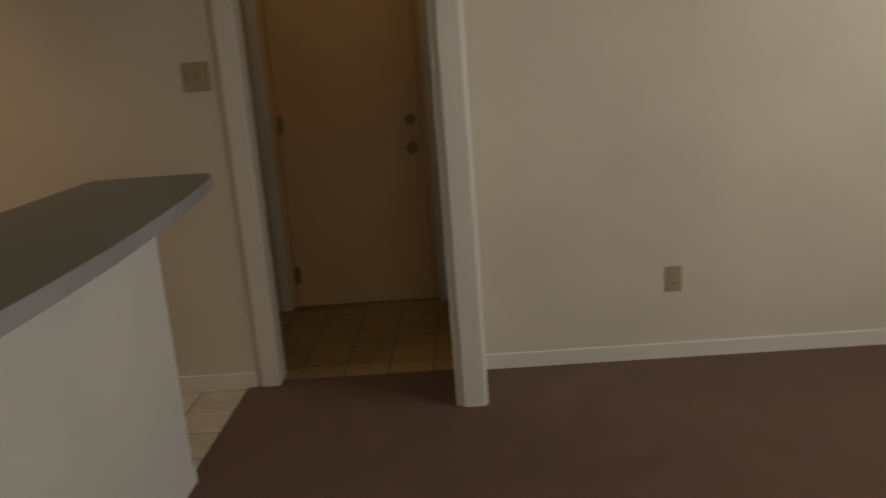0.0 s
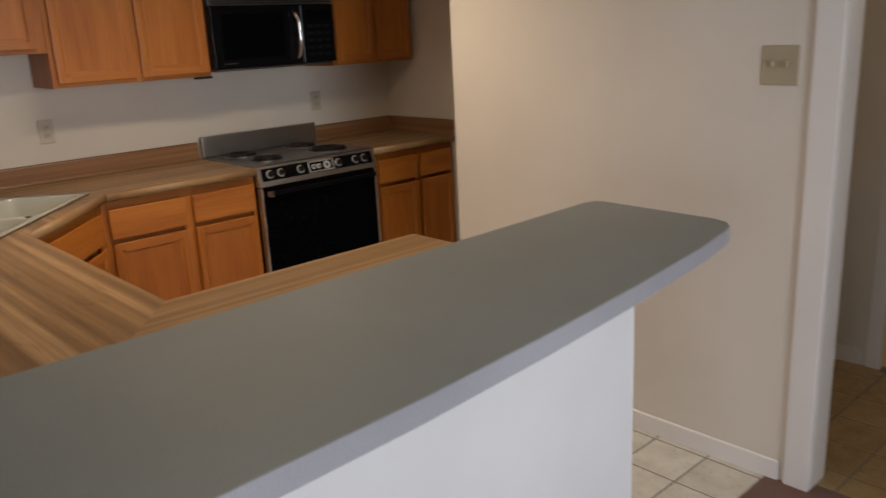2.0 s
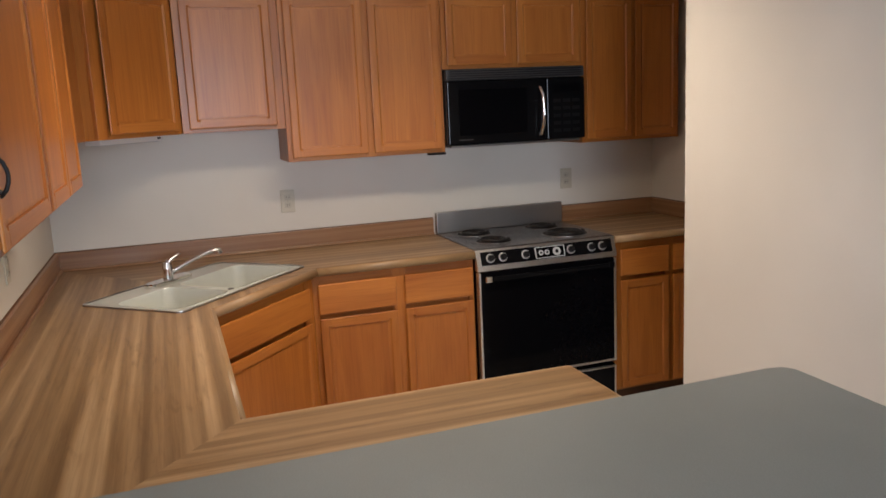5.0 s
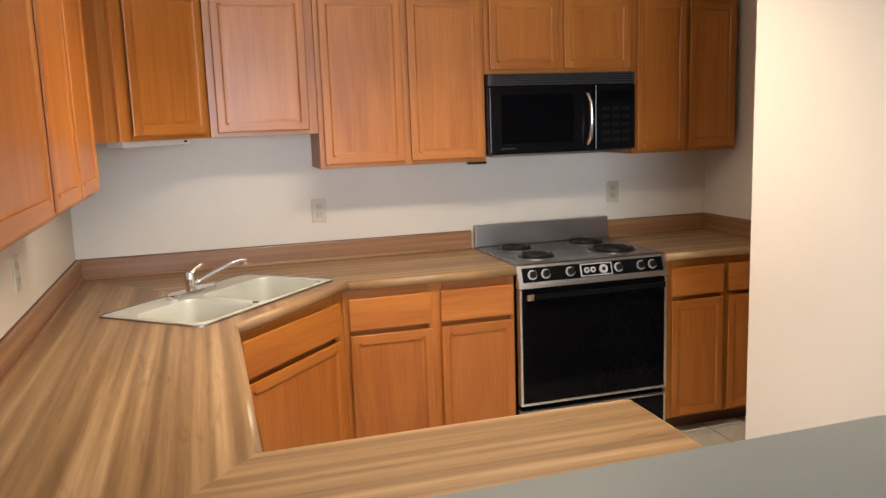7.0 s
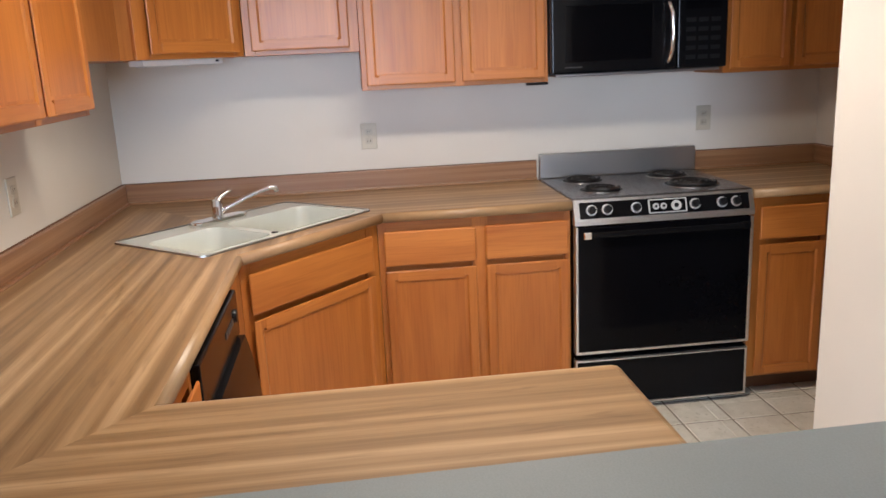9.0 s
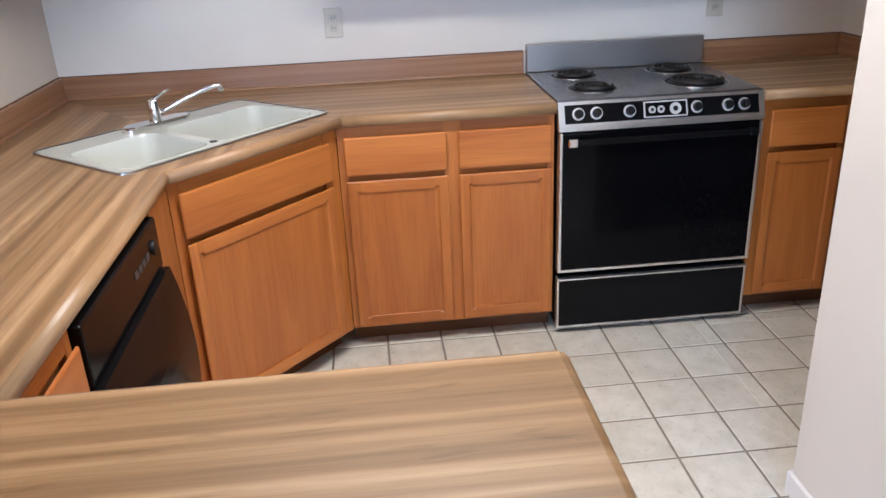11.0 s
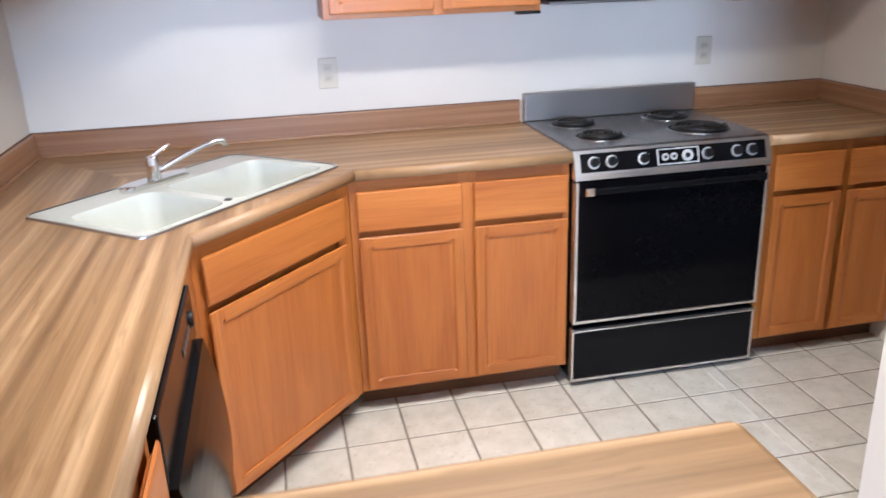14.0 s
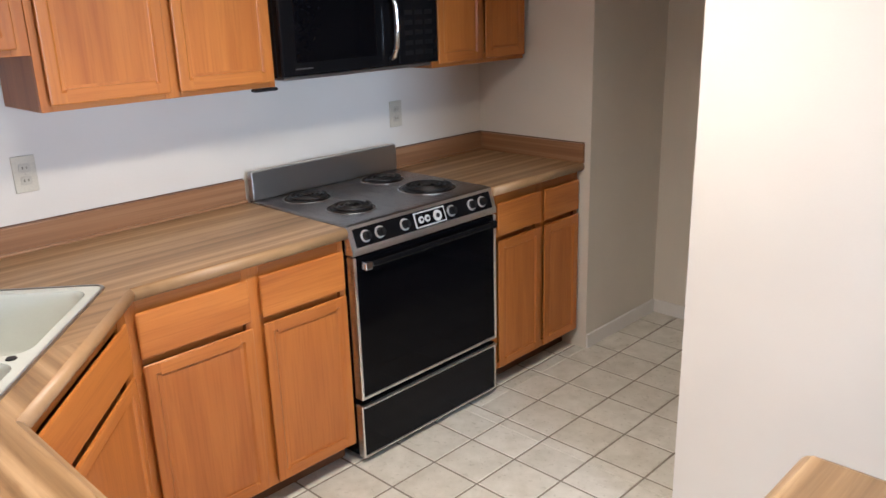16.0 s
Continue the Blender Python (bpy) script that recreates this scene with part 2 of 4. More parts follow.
M_CHROME = base_mat("chrome", (0.8, 0.8, 0.8), 0.09, 1.0)[0]
M_BLACK = speckled("black_enamel", (0.006, 0.006, 0.007), 0.16, 90.0, 0.03, 3.0, 0.0, 0.14)
M_GLASSB = speckled("black_oven_glass", (0.003, 0.003, 0.004), 0.07, 60.0, 0.05, 3.0, 0.0, 0.1)
M_BLACKP = speckled("black_plastic", (0.008, 0.008, 0.009), 0.4, 200.0, 0.05, 3.0, 0.01, 0.25)
M_COIL = speckled("burner_iron", (0.010, 0.009, 0.009), 0.55, 200.0, 0.2)
M_SINK = speckled("bisque_enamel", (0.60, 0.63, 0.575), 0.16, 150.0, 0.01, 3.0, 0.0)
M_PLATE = speckled("ivory_plastic", (0.58, 0.54, 0.44), 0.4, 150.0, 0.04, 3.0, 0.0)
M_SWITCH = speckled("yellowed_plastic", (0.43, 0.375, 0.265), 0.45, 150.0, 0.04, 3.0, 0.0)
M_PLATED = speckled("ivory_plastic_dark", (0.50, 0.465, 0.38), 0.4, 150.0, 0.04, 3.0, 0.0)
M_BRASS = base_mat("aged_brass", (0.2, 0.14, 0.07), 0.4, 1.0)[0]
M_HINGE = base_mat("bronze_hinge", (0.34, 0.28, 0.19), 0.4, 1.0)[0]
M_VENT = speckled("grey_vent_plastic", (0.06, 0.057, 0.057), 0.35, 150.0, 0.1, 3.0, 0.0, 0.35)
M_GREYP = speckled("grey_lens_plastic", (0.55, 0.56, 0.56), 0.4, 150.0, 0.05, 3.0, 0.0)


def glass_mat():
    m, nt, b = base_mat("window_glass", (1, 1, 1), 0.02)
    b.inputs["Transmission Weight"].default_value = 1.0
    b.inputs["IOR"].default_value = 1.45
    return m


M_GLASS = glass_mat()


# ---- mesh helpers ----
def finish(bm, name, mat):
    me = bpy.data.meshes.new(name)
    bm.normal_update()
    bm.to_mesh(me)
    bm.free()
    me.materials.append(mat)
    return me


def part(name, bm, mat, parent, label="", at=None):
    ob = new(name, finish(bm, name, mat))
    ob.parent = parent
    if at is not None:
        ob.matrix_basis = at
    if label:
        tagged(ob, label)
    return ob


def thing(name, m, label, category, group="", kind=""):
    ob = new(name)
    ob.empty_display_size = 0.1
    ob.matrix_world = m
    return tagged(ob, label, category, group, kind)


def solo(name, bm, mat, label, category, kind="", group=""):
    return tagged(new(name, finish(bm, name, mat)), label, category, group, kind)


def box(bm, lo, hi, bevel=0.0, seg=1):
    """A box from corner lo to corner hi, its edges rounded by bevel."""
    c = [(a + b) / 2 for a, b in zip(lo, hi)]
    s = [abs(b - a) for a, b in zip(lo, hi)]
    r = bmesh.ops.create_cube(bm, size=1.0, matrix=Matrix.Translation(c) @ Matrix.Diagonal((*s, 1)))
    if bevel:
        edges = list({e for v in r["verts"] for e in v.link_edges})
        bmesh.ops.bevel(bm, geom=edges, offset=bevel, segments=seg, affect="EDGES", profile=0.5)
    return bm


def one_box(lo, hi, bevel=0.0, seg=1):
    return box(bmesh.new(), lo, hi, bevel, seg)


def cyl(bm, a, b, r1, r2=None, n=20, caps=True):
    """A round bar from a to b."""
    a, b = Vector(a), Vector(b)
    m = Matrix.Translation((a + b) / 2) @ (b - a).to_track_quat("Z", "Y").to_matrix().to_4x4()
    bmesh.ops.create_cone(bm, cap_ends=caps, segments=n, radius1=r1, radius2=r1 if r2 is None else r2, depth=(b - a).length, matrix=m)
    return bm


def prism(bm, outline, z0, z1, bevel=0.0, seg=2):
    """An upright prism over an outline that runs counter-clockwise."""
    low = [bm.verts.new((x, y, z0)) for x, y in outline]
    high = [bm.verts.new((x, y, z1)) for x, y in outline]
    top = bm.faces.new(high)
    bm.faces.new(low[::-1])
    n = len(outline)
    for i in range(n):
        bm.faces.new((low[i], low[(i + 1) % n], high[(i + 1) % n], high[i]))
    if bevel:
        bmesh.ops.bevel(bm, geom=list(top.edges), offset=bevel, segments=seg, affect="EDGES", profile=0.5)
    return bm


def tube(bm, pts, radii, n=12):
    """A bent round bar through the points."""
    rings = []
    for i, p in enumerate(pts):
        d = (Vector(pts[min(i + 1, len(pts) - 1)]) - Vector(pts[max(i - 1, 0)])).normalized()
        side = d.cross(Vector((0.31, 0.22, 0.92))).normalized()
        up = side.cross(d)
        r = radii if isinstance(radii, float) else radii[i]
        rings.append([bm.verts.new(Vector(p) + r * (math.cos(a) * side + math.sin(a) * up)) for a in (2 * math.pi * k / n for k in range(n))])
    for a, b in zip(rings, rings[1:]):
        for k in range(n):
            bm.faces.new((a[k], a[(k + 1) % n], b[(k + 1) % n], b[k]))
    bm.faces.new(rings[0][::-1]), bm.faces.new(rings[-1])
    bmesh.ops.recalc_face_normals(bm, faces=bm.faces)
    for f in bm.faces:
        f.smooth = True
    return bm


def wall(name, lo, hi, label, mat=None):
    return solo(name, one_box(lo, hi), mat or M_WALL, label, "wall", "structure")


# ---- the shell ----
XE, YS = 3.25, -2.5
solo("carpet_floor", one_box((-0.66, YS, -0.06), (XE, YN, 0.004)), M_CARPET, "worn brown cut-pile carpet of the living room", "carpet", "structure")
wall("wall_stove_side", (XW - 0.12, YL - 0.12, 0), (XW, 5.73, CEIL), "cream painted kitchen wall behind the stove")
wall("wall_sink_side", (XW, YL - 0.12, 0), (-0.86, YL, CEIL), "cream painted kitchen wall beside the sink")
wall("wall_bar_end", (-0.86, YL - 0.118, 0), (-0.355, YL - 0.022, CEIL), "cream painted wall end where the bar top stops")
wall("wall_counter_end", (XW, 4.97, 0), (-3.13, 5.605, CEIL), "cream painted wall stub at the end of the worktop")
wall("wall_kitchen_back", (XW, 5.605, 0), (-1.45, 5.725, CEIL), "cream painted back wall of the kitchen passage")
wall("wall_switch", (-2.15, YN, 0), (-0.53, YN + 0.12, CEIL), "cream painted wall with the light switch")
wall("wall_alcove_side", (-1.45, YN + 0.12, 0), (-1.33, 5.725, CEIL), "cream painted wall between passage and entry")
wall("wall_entry_far_west", (-1.33, 5.16, 0), (-0.70, 5.28, CEIL), "cream painted entry wall beside the front door")
wall("wall_entry_far_head", (-0.70, 5.16, 2.06), (0.20, 5.28, CEIL), "cream painted wall over the front door")
wall("wall_entry_far_east", (0.20, 5.16, 0), (0.29, 5.28, CEIL), "cream painted strip of wall beside the front door")
wall("wall_entry_stub", (0.29, 3.665, 0), (0.405, 5.28, CEIL), "cream painted stub wall beside the entry opening")
wall("wall_opening_head", (-0.53, YN, 2.07), (0.29, YN + 0.12, CEIL), "cream painted wall over the entry opening")
wall("wall_living_north", (0.405, YR, 0), (XE, YR + 0.12, CEIL), "cream painted living room wall with one outlet")
wall("wall_living_east_a", (XE, YS, 0), (XE + 0.14, 1.3, CEIL), "cream painted living room wall beside the window")
wall("wall_living_east_b", (XE, 3.1, 0), (XE + 0.14, YR + 0.12, CEIL), "cream painted living room wall beside the window")
wall("wall_living_east_head", (XE, 1.3, 2.1), (XE + 0.14, 3.1, CEIL), "cream painted wall over the window")
wall("wall_living_east_sill", (XE, 1.3, 0), (XE + 0.14, 3.1, 0.74), "cream painted wall under the living room window")
wall("wall_living_south_a", (-1.6, YS - 0.14, 0), (0.4, YS, CEIL), "cream painted living room wall beside the window")
wall("wall_living_south_b", (2.2, YS - 0.14, 0), (XE + 0.14, YS, CEIL), "cream painted living room wall beside the window")
wall("wall_living_south_sill", (0.4, YS - 0.14, 0), (2.2, YS, 0.85), "cream painted wall under the window")
wall("wall_living_south_head", (0.4, YS - 0.14, 2.05), (2.2, YS, CEIL), "cream painted wall over the window")
wall("wall_living_west", (-1.72, YS - 0.14, 0), (-1.6, YL - 0.12, CEIL), "cream painted living room wall")
solo("carpet_floor_west", one_box((-1.6, YS, -0.06), (-0.66, YL - 0.12, 0.004)), M_CARPET, "worn brown carpet behind the bar wall", "carpet", "structure")
solo("ceiling", one_box((XW - 0.12, YS - 0.14, CEIL), (XE + 0.14, 5.73, CEIL + 0.1)), M_CEIL, "flat white painted ceiling", "ceiling", "structure")
solo("ground", one_box((-80, -80, -0.4), (80, 80, -0.3)), speckled("dry_lawn", (0.12, 0.13, 0.06), 0.9, 8.0, 0.3), "dull green lawn outside the building", "ground", "structure")


def knee_wall():
    bm = bmesh.new()
    box(bm, (-0.75, YL - 0.022, 0), (-0.63, 3.153, 1.032), 0.004)
    return solo("wall_knee", bm, M_KNEE, "painted half wall under the breakfast bar, cool daylight tint in its colour", "wall", "structure")


knee_wall()


def baseboard(name, lo, hi, label="white painted baseboard"):
    return solo(name, one_box(lo, hi, 0.004), M_TRIM, label, "baseboard", "structure")


baseboard("baseboard", (-2.15, YN - 0.012, 0), (-0.62, YN, 0.075))
baseboard("baseboard_living", (0.417, YR - 0.012, 0), (XE, YR, 0.075))
baseboard("baseboard_stub", (-3.13, 4.97, 0), (-3.118, 5.605, 0.075))
baseboard("baseboard_passage", (-3.118, 5.593, 0), (-1.45, 5.605, 0.075))
baseboard("baseboard_entry", (-1.33, 5.148, 0), (-0.77, 5.16, 0.075))
baseboard("baseboard_knee_end", (-0.75, 3.153, 0), (-0.625, 3.165, 0.07))
baseboard("baseboard_end", (-2.162, YN - 0.012, 0), (-2.15, YN + 0.12, 0.075))
baseboard("baseboard_stub_east", (0.405, 3.70, 0), (0.417, YR, 0.075))


def casing(name, lo, hi, label):
    bm = bmesh.new()
    box(bm, lo, hi, 0.006, 2)
    return solo(name, bm, M_TRIM, label, "door trim", "structure")


casing("trim_opening_west", (-0.60, YN - 0.017, 0), (-0.512, YN, 2.14), "white door casing beside the light switch")
casing("trim_opening_jamb", (-0.53, YN, 0), (-0.512, YN + 0.12, 2.07), "white door jamb of the entry opening")
casing("trim_opening_head", (-0.512, YN - 0.017, 2.06), (0.29, YN, 2.14), "white door casing over the entry opening")
casing("trim_stub_end", (0.318, 3.648, 0), (0.412, 3.665, CEIL), "white trim board on the end of the stub wall")
casing("trim_stub_side", (0.405, 3.665, 0), (0.42, 3.70, CEIL), "narrow white trim on the stub wall")
casing("trim_bar_end", (-0.355, YL - 0.121, 0), (-0.343, YL - 0.019, CEIL), "white trim on the wall end beside the bar")


def front_door():
    d = thing("door_1", pose(-0.655, 5.2, 0.012), "closed front door, warm light in its paint, brass knob and deadbolt", "door", kind="structure")
    part("door_leaf", one_box((0, -0.02, 0), (0.815, 0.02, 2.03), 0.004), M_DOOR, d)
    for z, r, nm in ((0.90, 0.028, "door_knob"), (1.06, 0.024, "deadbolt")):
        bm = bmesh.new()
        cyl(bm, (0.755, -0.02, z), (0.755, -0.03, z), r + 0.006)
        cyl(bm, (0.755, -0.03, z), (0.755, -0.055, z), 0.012)
        cyl(bm, (0.755, -0.05, z), (0.755, -0.075, z), r * 0.75, r)
        part(nm, bm, M_BRASS, d, "dull brass " + nm.replace("_", " "))
    for z in (0.2, 1.08, 1.85):
        part("hinge", cyl(one_box((-0.02, -0.026, z - 0.05), (0.03, -0.019, z + 0.05)), (0.0, -0.03, z - 0.05), (0.0, -0.03, z + 0.05), 0.007, n=10), M_HINGE, d, "dark bronze hinge")
    for lo, hi in (((-0.044, -0.039, -0.012), (-0.003, 0.07, 2.047)), ((0.818, -0.039, -0.012), (0.854, 0.07, 2.047)), ((-0.003, -0.039, 2.033), (0.818, 0.07, 2.047))):
        part("jamb", one_box(lo, hi, 0.002), M_DOOR, d)
    # unseen full-size slab behind the leaf, added to keep daylight out of the gaps
    part("door_backing", one_box((-0.003, 0.022, -0.012), (0.818, 0.06, 2.033)), M_TRIM, d)
    part("threshold", one_box((-0.03, -0.07, -0.012), (0.845, 0.03, 0.006), 0.003), M_HINGE, d, "dark metal threshold")
    for nm, lo, hi in (("side_casing", (-0.10, -0.055, -0.012), (-0.035, -0.04, 2.12)), ("side_casing", (0.85, -0.055, -0.012), (0.915, -0.04, 2.12)), ("head_casing", (-0.035, -0.055, 2.055), (0.85, -0.04, 2.12))):
        part(nm, one_box(lo, hi, 0.004), M_TRIM, d)
    return d


front_door()


def glazed(name, m, w, h, panes, label):
    g = thing(name, m, label, "window", kind="structure")
    t = 0.05
    part("window_frame", box(box(box(one_box((0, 0, 0), (w, 0.06, t)), (0, 0, h - t), (w, 0.06, h)), (0, 0, t), (t, 0.06, h - t)), (w - t, 0, t), (w, 0.06, h - t)), M_TRIM, g)
    step = (w - 2 * t) / panes
    for i in range(panes):
        p = part("pane", one_box((t + i * step + 0.02, 0.026, t), (t + (i + 1) * step - 0.02, 0.032, h - t)), M_GLASS, g)
        p.visible_shadow = False
        part("mullion", one_box((t + i * step - 0.001, 0.015, t), (t + i * step + 0.021, 0.045, h - t), 0.003), M_TRIM, g)
    return g


glazed("window_1", pose(XE + 0.11, 1.3, 0.74, 0, 0, 90), 1.8, 1.36, 2, "white framed window out of view, added for the daylight fill, closed")
# unseen window, added to go with the south fill lamp
glazed("window_fill_south", pose(0.4, YS - 0.11, 0.85), 1.8, 1.2, 2, "white framed window out of view, added for the daylight fill")


# ---- cabinets ----
def undercut(bm, y, reach=0.015, depth=0.014):
    """Slants the back of a door inwards all round, as a finger grip."""
    near = [v for v in bm.verts if v.co.y > y - depth * 0.55]
    mid_x = sum(v.co.x for v in near) / len(near)
    mid_z = sum(v.co.z for v in near) / len(near)
    for v in near:
        v.co.x += reach if v.co.x < mid_x else -reach
        v.co.z += reach if v.co.z < mid_z else -reach


def cabinet_door(root, x0, x1, z0, z1, y=0.0):
    """Frame and flat panel door, its back at depth y, 20 mm thick; the panel sinks in over a moulded slope."""
    f, t = 0.054, 0.02
    bm = bmesh.new()
    box(bm, (x0, y - t, z0), (x1, y, z1), 0.005, 3)
    front = max((q for q in bm.faces if q.normal.y < -0.9), key=lambda q: q.calc_area())
    bmesh.ops.inset_region(bm, faces=[front], thickness=f - 0.014, depth=0.0)
    for run, drop in ((0.002, 0.0012), (0.007, 0.0042), (0.0025, 0.0006)):
        bmesh.ops.inset_region(bm, faces=[front], thickness=run, depth=0.0)
        bmesh.ops.translate(bm, verts=front.verts, vec=(0, drop, 0))
    undercut(bm, y)
    d = part("door", bm, M_OAKV, root)
    for a, b in ((z0 + 0.006, z0 + f - 0.011), (z1 - f + 0.011, z1 - 0.006)):
        part("rail", one_box((x0 + f - 0.006, y - t - 0.0006, a), (x1 - f + 0.006, y - t + 0.006, b), 0.0008), M_OAKH, d)
    part("panel", one_box((x0 + f - 0.002, y - t + 0.0054, z0 + f - 0.002), (x1 - f + 0.002, y - 0.006, z1 - f + 0.002)), M_PANEL, d)
    return d


def drawer_front(root, x0, x1, z0, z1, y=0.0):
    bm = bmesh.new()
    box(bm, (x0, y - 0.019, z0), (x1, y, z1), 0.006, 2)
    undercut(bm, y)
    return part("drawer_front", bm, M_OAKH, root)


def face_frame(root, w, z0, z1, stiles, rails, t=0.019):
    """Stiles at the x positions given, rails at the heights given."""
    for a, b in stiles:
        part("stile", one_box((a, 0, z0), (b, t, z1), 0.001), M_OAKV, root)
    for a, b in rails:
        for (p, q), (r, s) in zip(stiles, stiles[1:]):
            part("frame_rail", one_box((q, 0.0008 if a < 0.2 or b > 0.85 else 0.014, a), (r, t, b), 0.001), M_OAKH, root)


def base_unit(m, w, depth, doors, label, group="base cabinets"):
    """A base cabinet with its face frame at y = 0: doors as (x0, x1), each under a drawer."""
    c = thing("base_cabinet", m, label, "cabinet", group)
    z0, z1 = 0.085, 0.873
    part("body", one_box((0.0, 0.0195, z0), (w, depth, z1)), M_CARC, c)
    part("toe_kick", one_box((0.0, 0.07, 0.0), (w, 0.085, z0)), M_TOE, c, "dark brown toe kick")
    cuts = [0.0] + [(a[1] + b[0]) / 2 for a, b in zip(doors, doors[1:])] + [w]
    stiles = []
    for i, x in enumerate(cuts):
        if i == 0:
            stiles.append((0.0, doors[0][0] + 0.012))
        elif i == len(cuts) - 1:
            stiles.append((doors[-1][1] - 0.012, w))
        else:
            stiles.append((doors[i - 1][1] - 0.012, doors[i][0] + 0.012))
    face_frame(c, w, z0, z1, stiles, ((z0, 0.115), (0.665, 0.72), (0.828, z1)))
    for a, b in doors:
        cabinet_door(c, a, b, 0.10, 0.679, -0.004)
        drawer_front(c, a, b, 0.698, 0.838, -0.004)
    return c


def wall_unit(m, w, h, depth, doors, label, group="wall cabinets"):
    """A wall cabinet hung with its underside at z = 0."""
    c = thing("wall_cabinet", m, label, "cabinet", group)
    part("body", one_box((0.0, 0.0195, 0.0), (w, depth, h)), M_CARC, c)
    stiles = []
    for i in range(len(doors) + 1):
        a = 0.0 if i == 0 else doors[i - 1][1] - 0.012
        b = w if i == len(doors) else doors[i][0] + 0.012
        stiles.append((a, b))
    face_frame(c, w, 0.0, h, stiles, ((0.0, 0.04), (h - 0.04, h)))
    for a, b in doors:
        cabinet_door(c, a, b, 0.018, h - 0.018, -0.004)
    return c


# base run on the stove wall
FACE = -3.195
base_unit(pose(FACE, 2.80, 0, 0, 0, 90), 0.775, 0.585, ((0.022, 0.385), (0.425, 0.762)), "honey oak base cabinet with two drawers, between sink and stove")
base_unit(pose(FACE, 4.345, 0, 0, 0, 90), 0.62, 0.585, ((0.03, 0.318), (0.345, 0.605)), "honey oak base cabinet with two drawers, beside the stove")


# diagonal sink base
def sink_base():
    rz = 138.5
    a = Vector((-2.665, 2.335, 0))          # east end of the diagonal front
    c = thing("sink_cabinet", pose(a.x, a.y, 0, 0, 0, rz), "honey oak diagonal sink cabinet with false drawer front", "cabinet")
    w = 0.70
    z0, z1 = 0.085, 0.873
    inv = pose(a.x, a.y, 0, 0, 0, rz).inverted()
    foot = [(-2.672, 2.31), (-3.18, 2.77), (-3.2, 2.79), (-3.78, 2.79), (-3.78, 1.71), (-2.66, 1.71)]
    loc = [(inv @ Vector((x, y, 0)))[:2] for x, y in foot]
    loc = [(x, max(y, 0.0195)) for x, y in loc]
    part("body", prism(bmesh.new(), loc, z0, 0.69), M_CARC, c)
    part("toe_kick", one_box((0.0, 0.07, 0), (w, 0.085, z0)), M_TOE, c, "dark brown toe kick")
    face_frame(c, w, z0, z1, ((0.0, 0.045), (w - 0.07, w)), ((z0, 0.115), (0.665, 0.72), (0.828, z1)))
    cabinet_door(c, 0.022, w - 0.055, 0.10, 0.679, -0.004)
    drawer_front(c, 0.022, w - 0.055, 0.698, 0.838, -0.004)
    return c


sink_base()


def filler(m, w, label):
    f = thing("filler_panel", m, label, "cabinet")
    part("panel", one_box((0, 0, 0.085), (w, 0.3, 0.873), 0.001), M_CARC, f)
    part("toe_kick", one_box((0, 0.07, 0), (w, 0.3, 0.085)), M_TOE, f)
    return f


filler(pose(-2.445, 2.335, 0, 0, 0, 180), 0.213, "plain honey oak filler panel between dishwasher and sink cabinet")
base_unit(pose(-1.545, 2.335, 0, 0, 0, 180), 0.27, 0.6, ((0.02, 0.255),), "narrow honey oak base cabinet beside the dishwasher")


def dishwasher():
    d = thing("dishwasher", pose(-1.82, 2.335, 0, 0, 0, 180), "black built-in dishwasher under the worktop", "dishwasher")
    w = 0.615
    part("tub", one_box((0.005, 0.03, 0.09), (w - 0.005, 0.58, 0.868)), M_BLACKP, d)
    # the door swells out below the control panel
    bow = [(-0.022 - 0.045 * math.sin(math.pi * (0.06 + 0.88 * k / 14)) ** 0.8, 0.72 - 0.51 * k / 14) for k in range(15)]
    side = [(0.029, 0.72)] + bow + [(0.029, 0.21)]
    bm = bmesh.new()
    ends = [[bm.verts.new((x, y, z)) for y, z in side] for x in (0.006, w - 0.006)]
    bm.faces.new(ends[0])
    bm.faces.new(ends[1][::-1])
    for i in range(len(side)):
        j = (i + 1) % len(side)
        bm.faces.new((ends[0][i], ends[1][i], ends[1][j], ends[0][j]))
    bmesh.ops.recalc_face_normals(bm, faces=bm.faces)
    part("door", bm, M_BLACK, d, "black bowed front panel")
    cp = part("control_panel", one_box((0.006, -0.02, 0.725), (w - 0.006, 0.029, 0.862), 0.006, 2), M_BLACK, d)
    part("dial", cyl(bmesh.new(), (w - 0.07, -0.02, 0.8), (w - 0.07, -0.027, 0.8), 0.02, 0.018), M_BLACKP, cp)
    for i in range(4):
        part("button", one_box((w - 0.25 + i * 0.035, -0.0225, 0.79), (w - 0.225 + i * 0.035, -0.02, 0.808), 0.001), M_VENT, cp)
    part("access_panel", one_box((0.006, -0.002, 0.085), (w - 0.006, 0.029, 0.205), 0.003), M_BLACK, d)
    part("toe_kick", one_box((0.01, 0.06, 0.0), (w - 0.01, 0.075, 0.085)), M_BLACKP, d)
    return d


dishwasher()

# peninsula units, fronts towards the stove
base_unit(pose(XP + 0.022, 3.165, 0, 0, 0, -90), 0.40, 0.71, ((0.02, 0.385),), "honey oak peninsula base cabinet with one drawer")
base_unit(pose(XP + 0.022, 2.763, 0, 0, 0, -90), 0.40, 0.71, ((0.02, 0.385),), "honey oak peninsula base cabinet with one drawer")

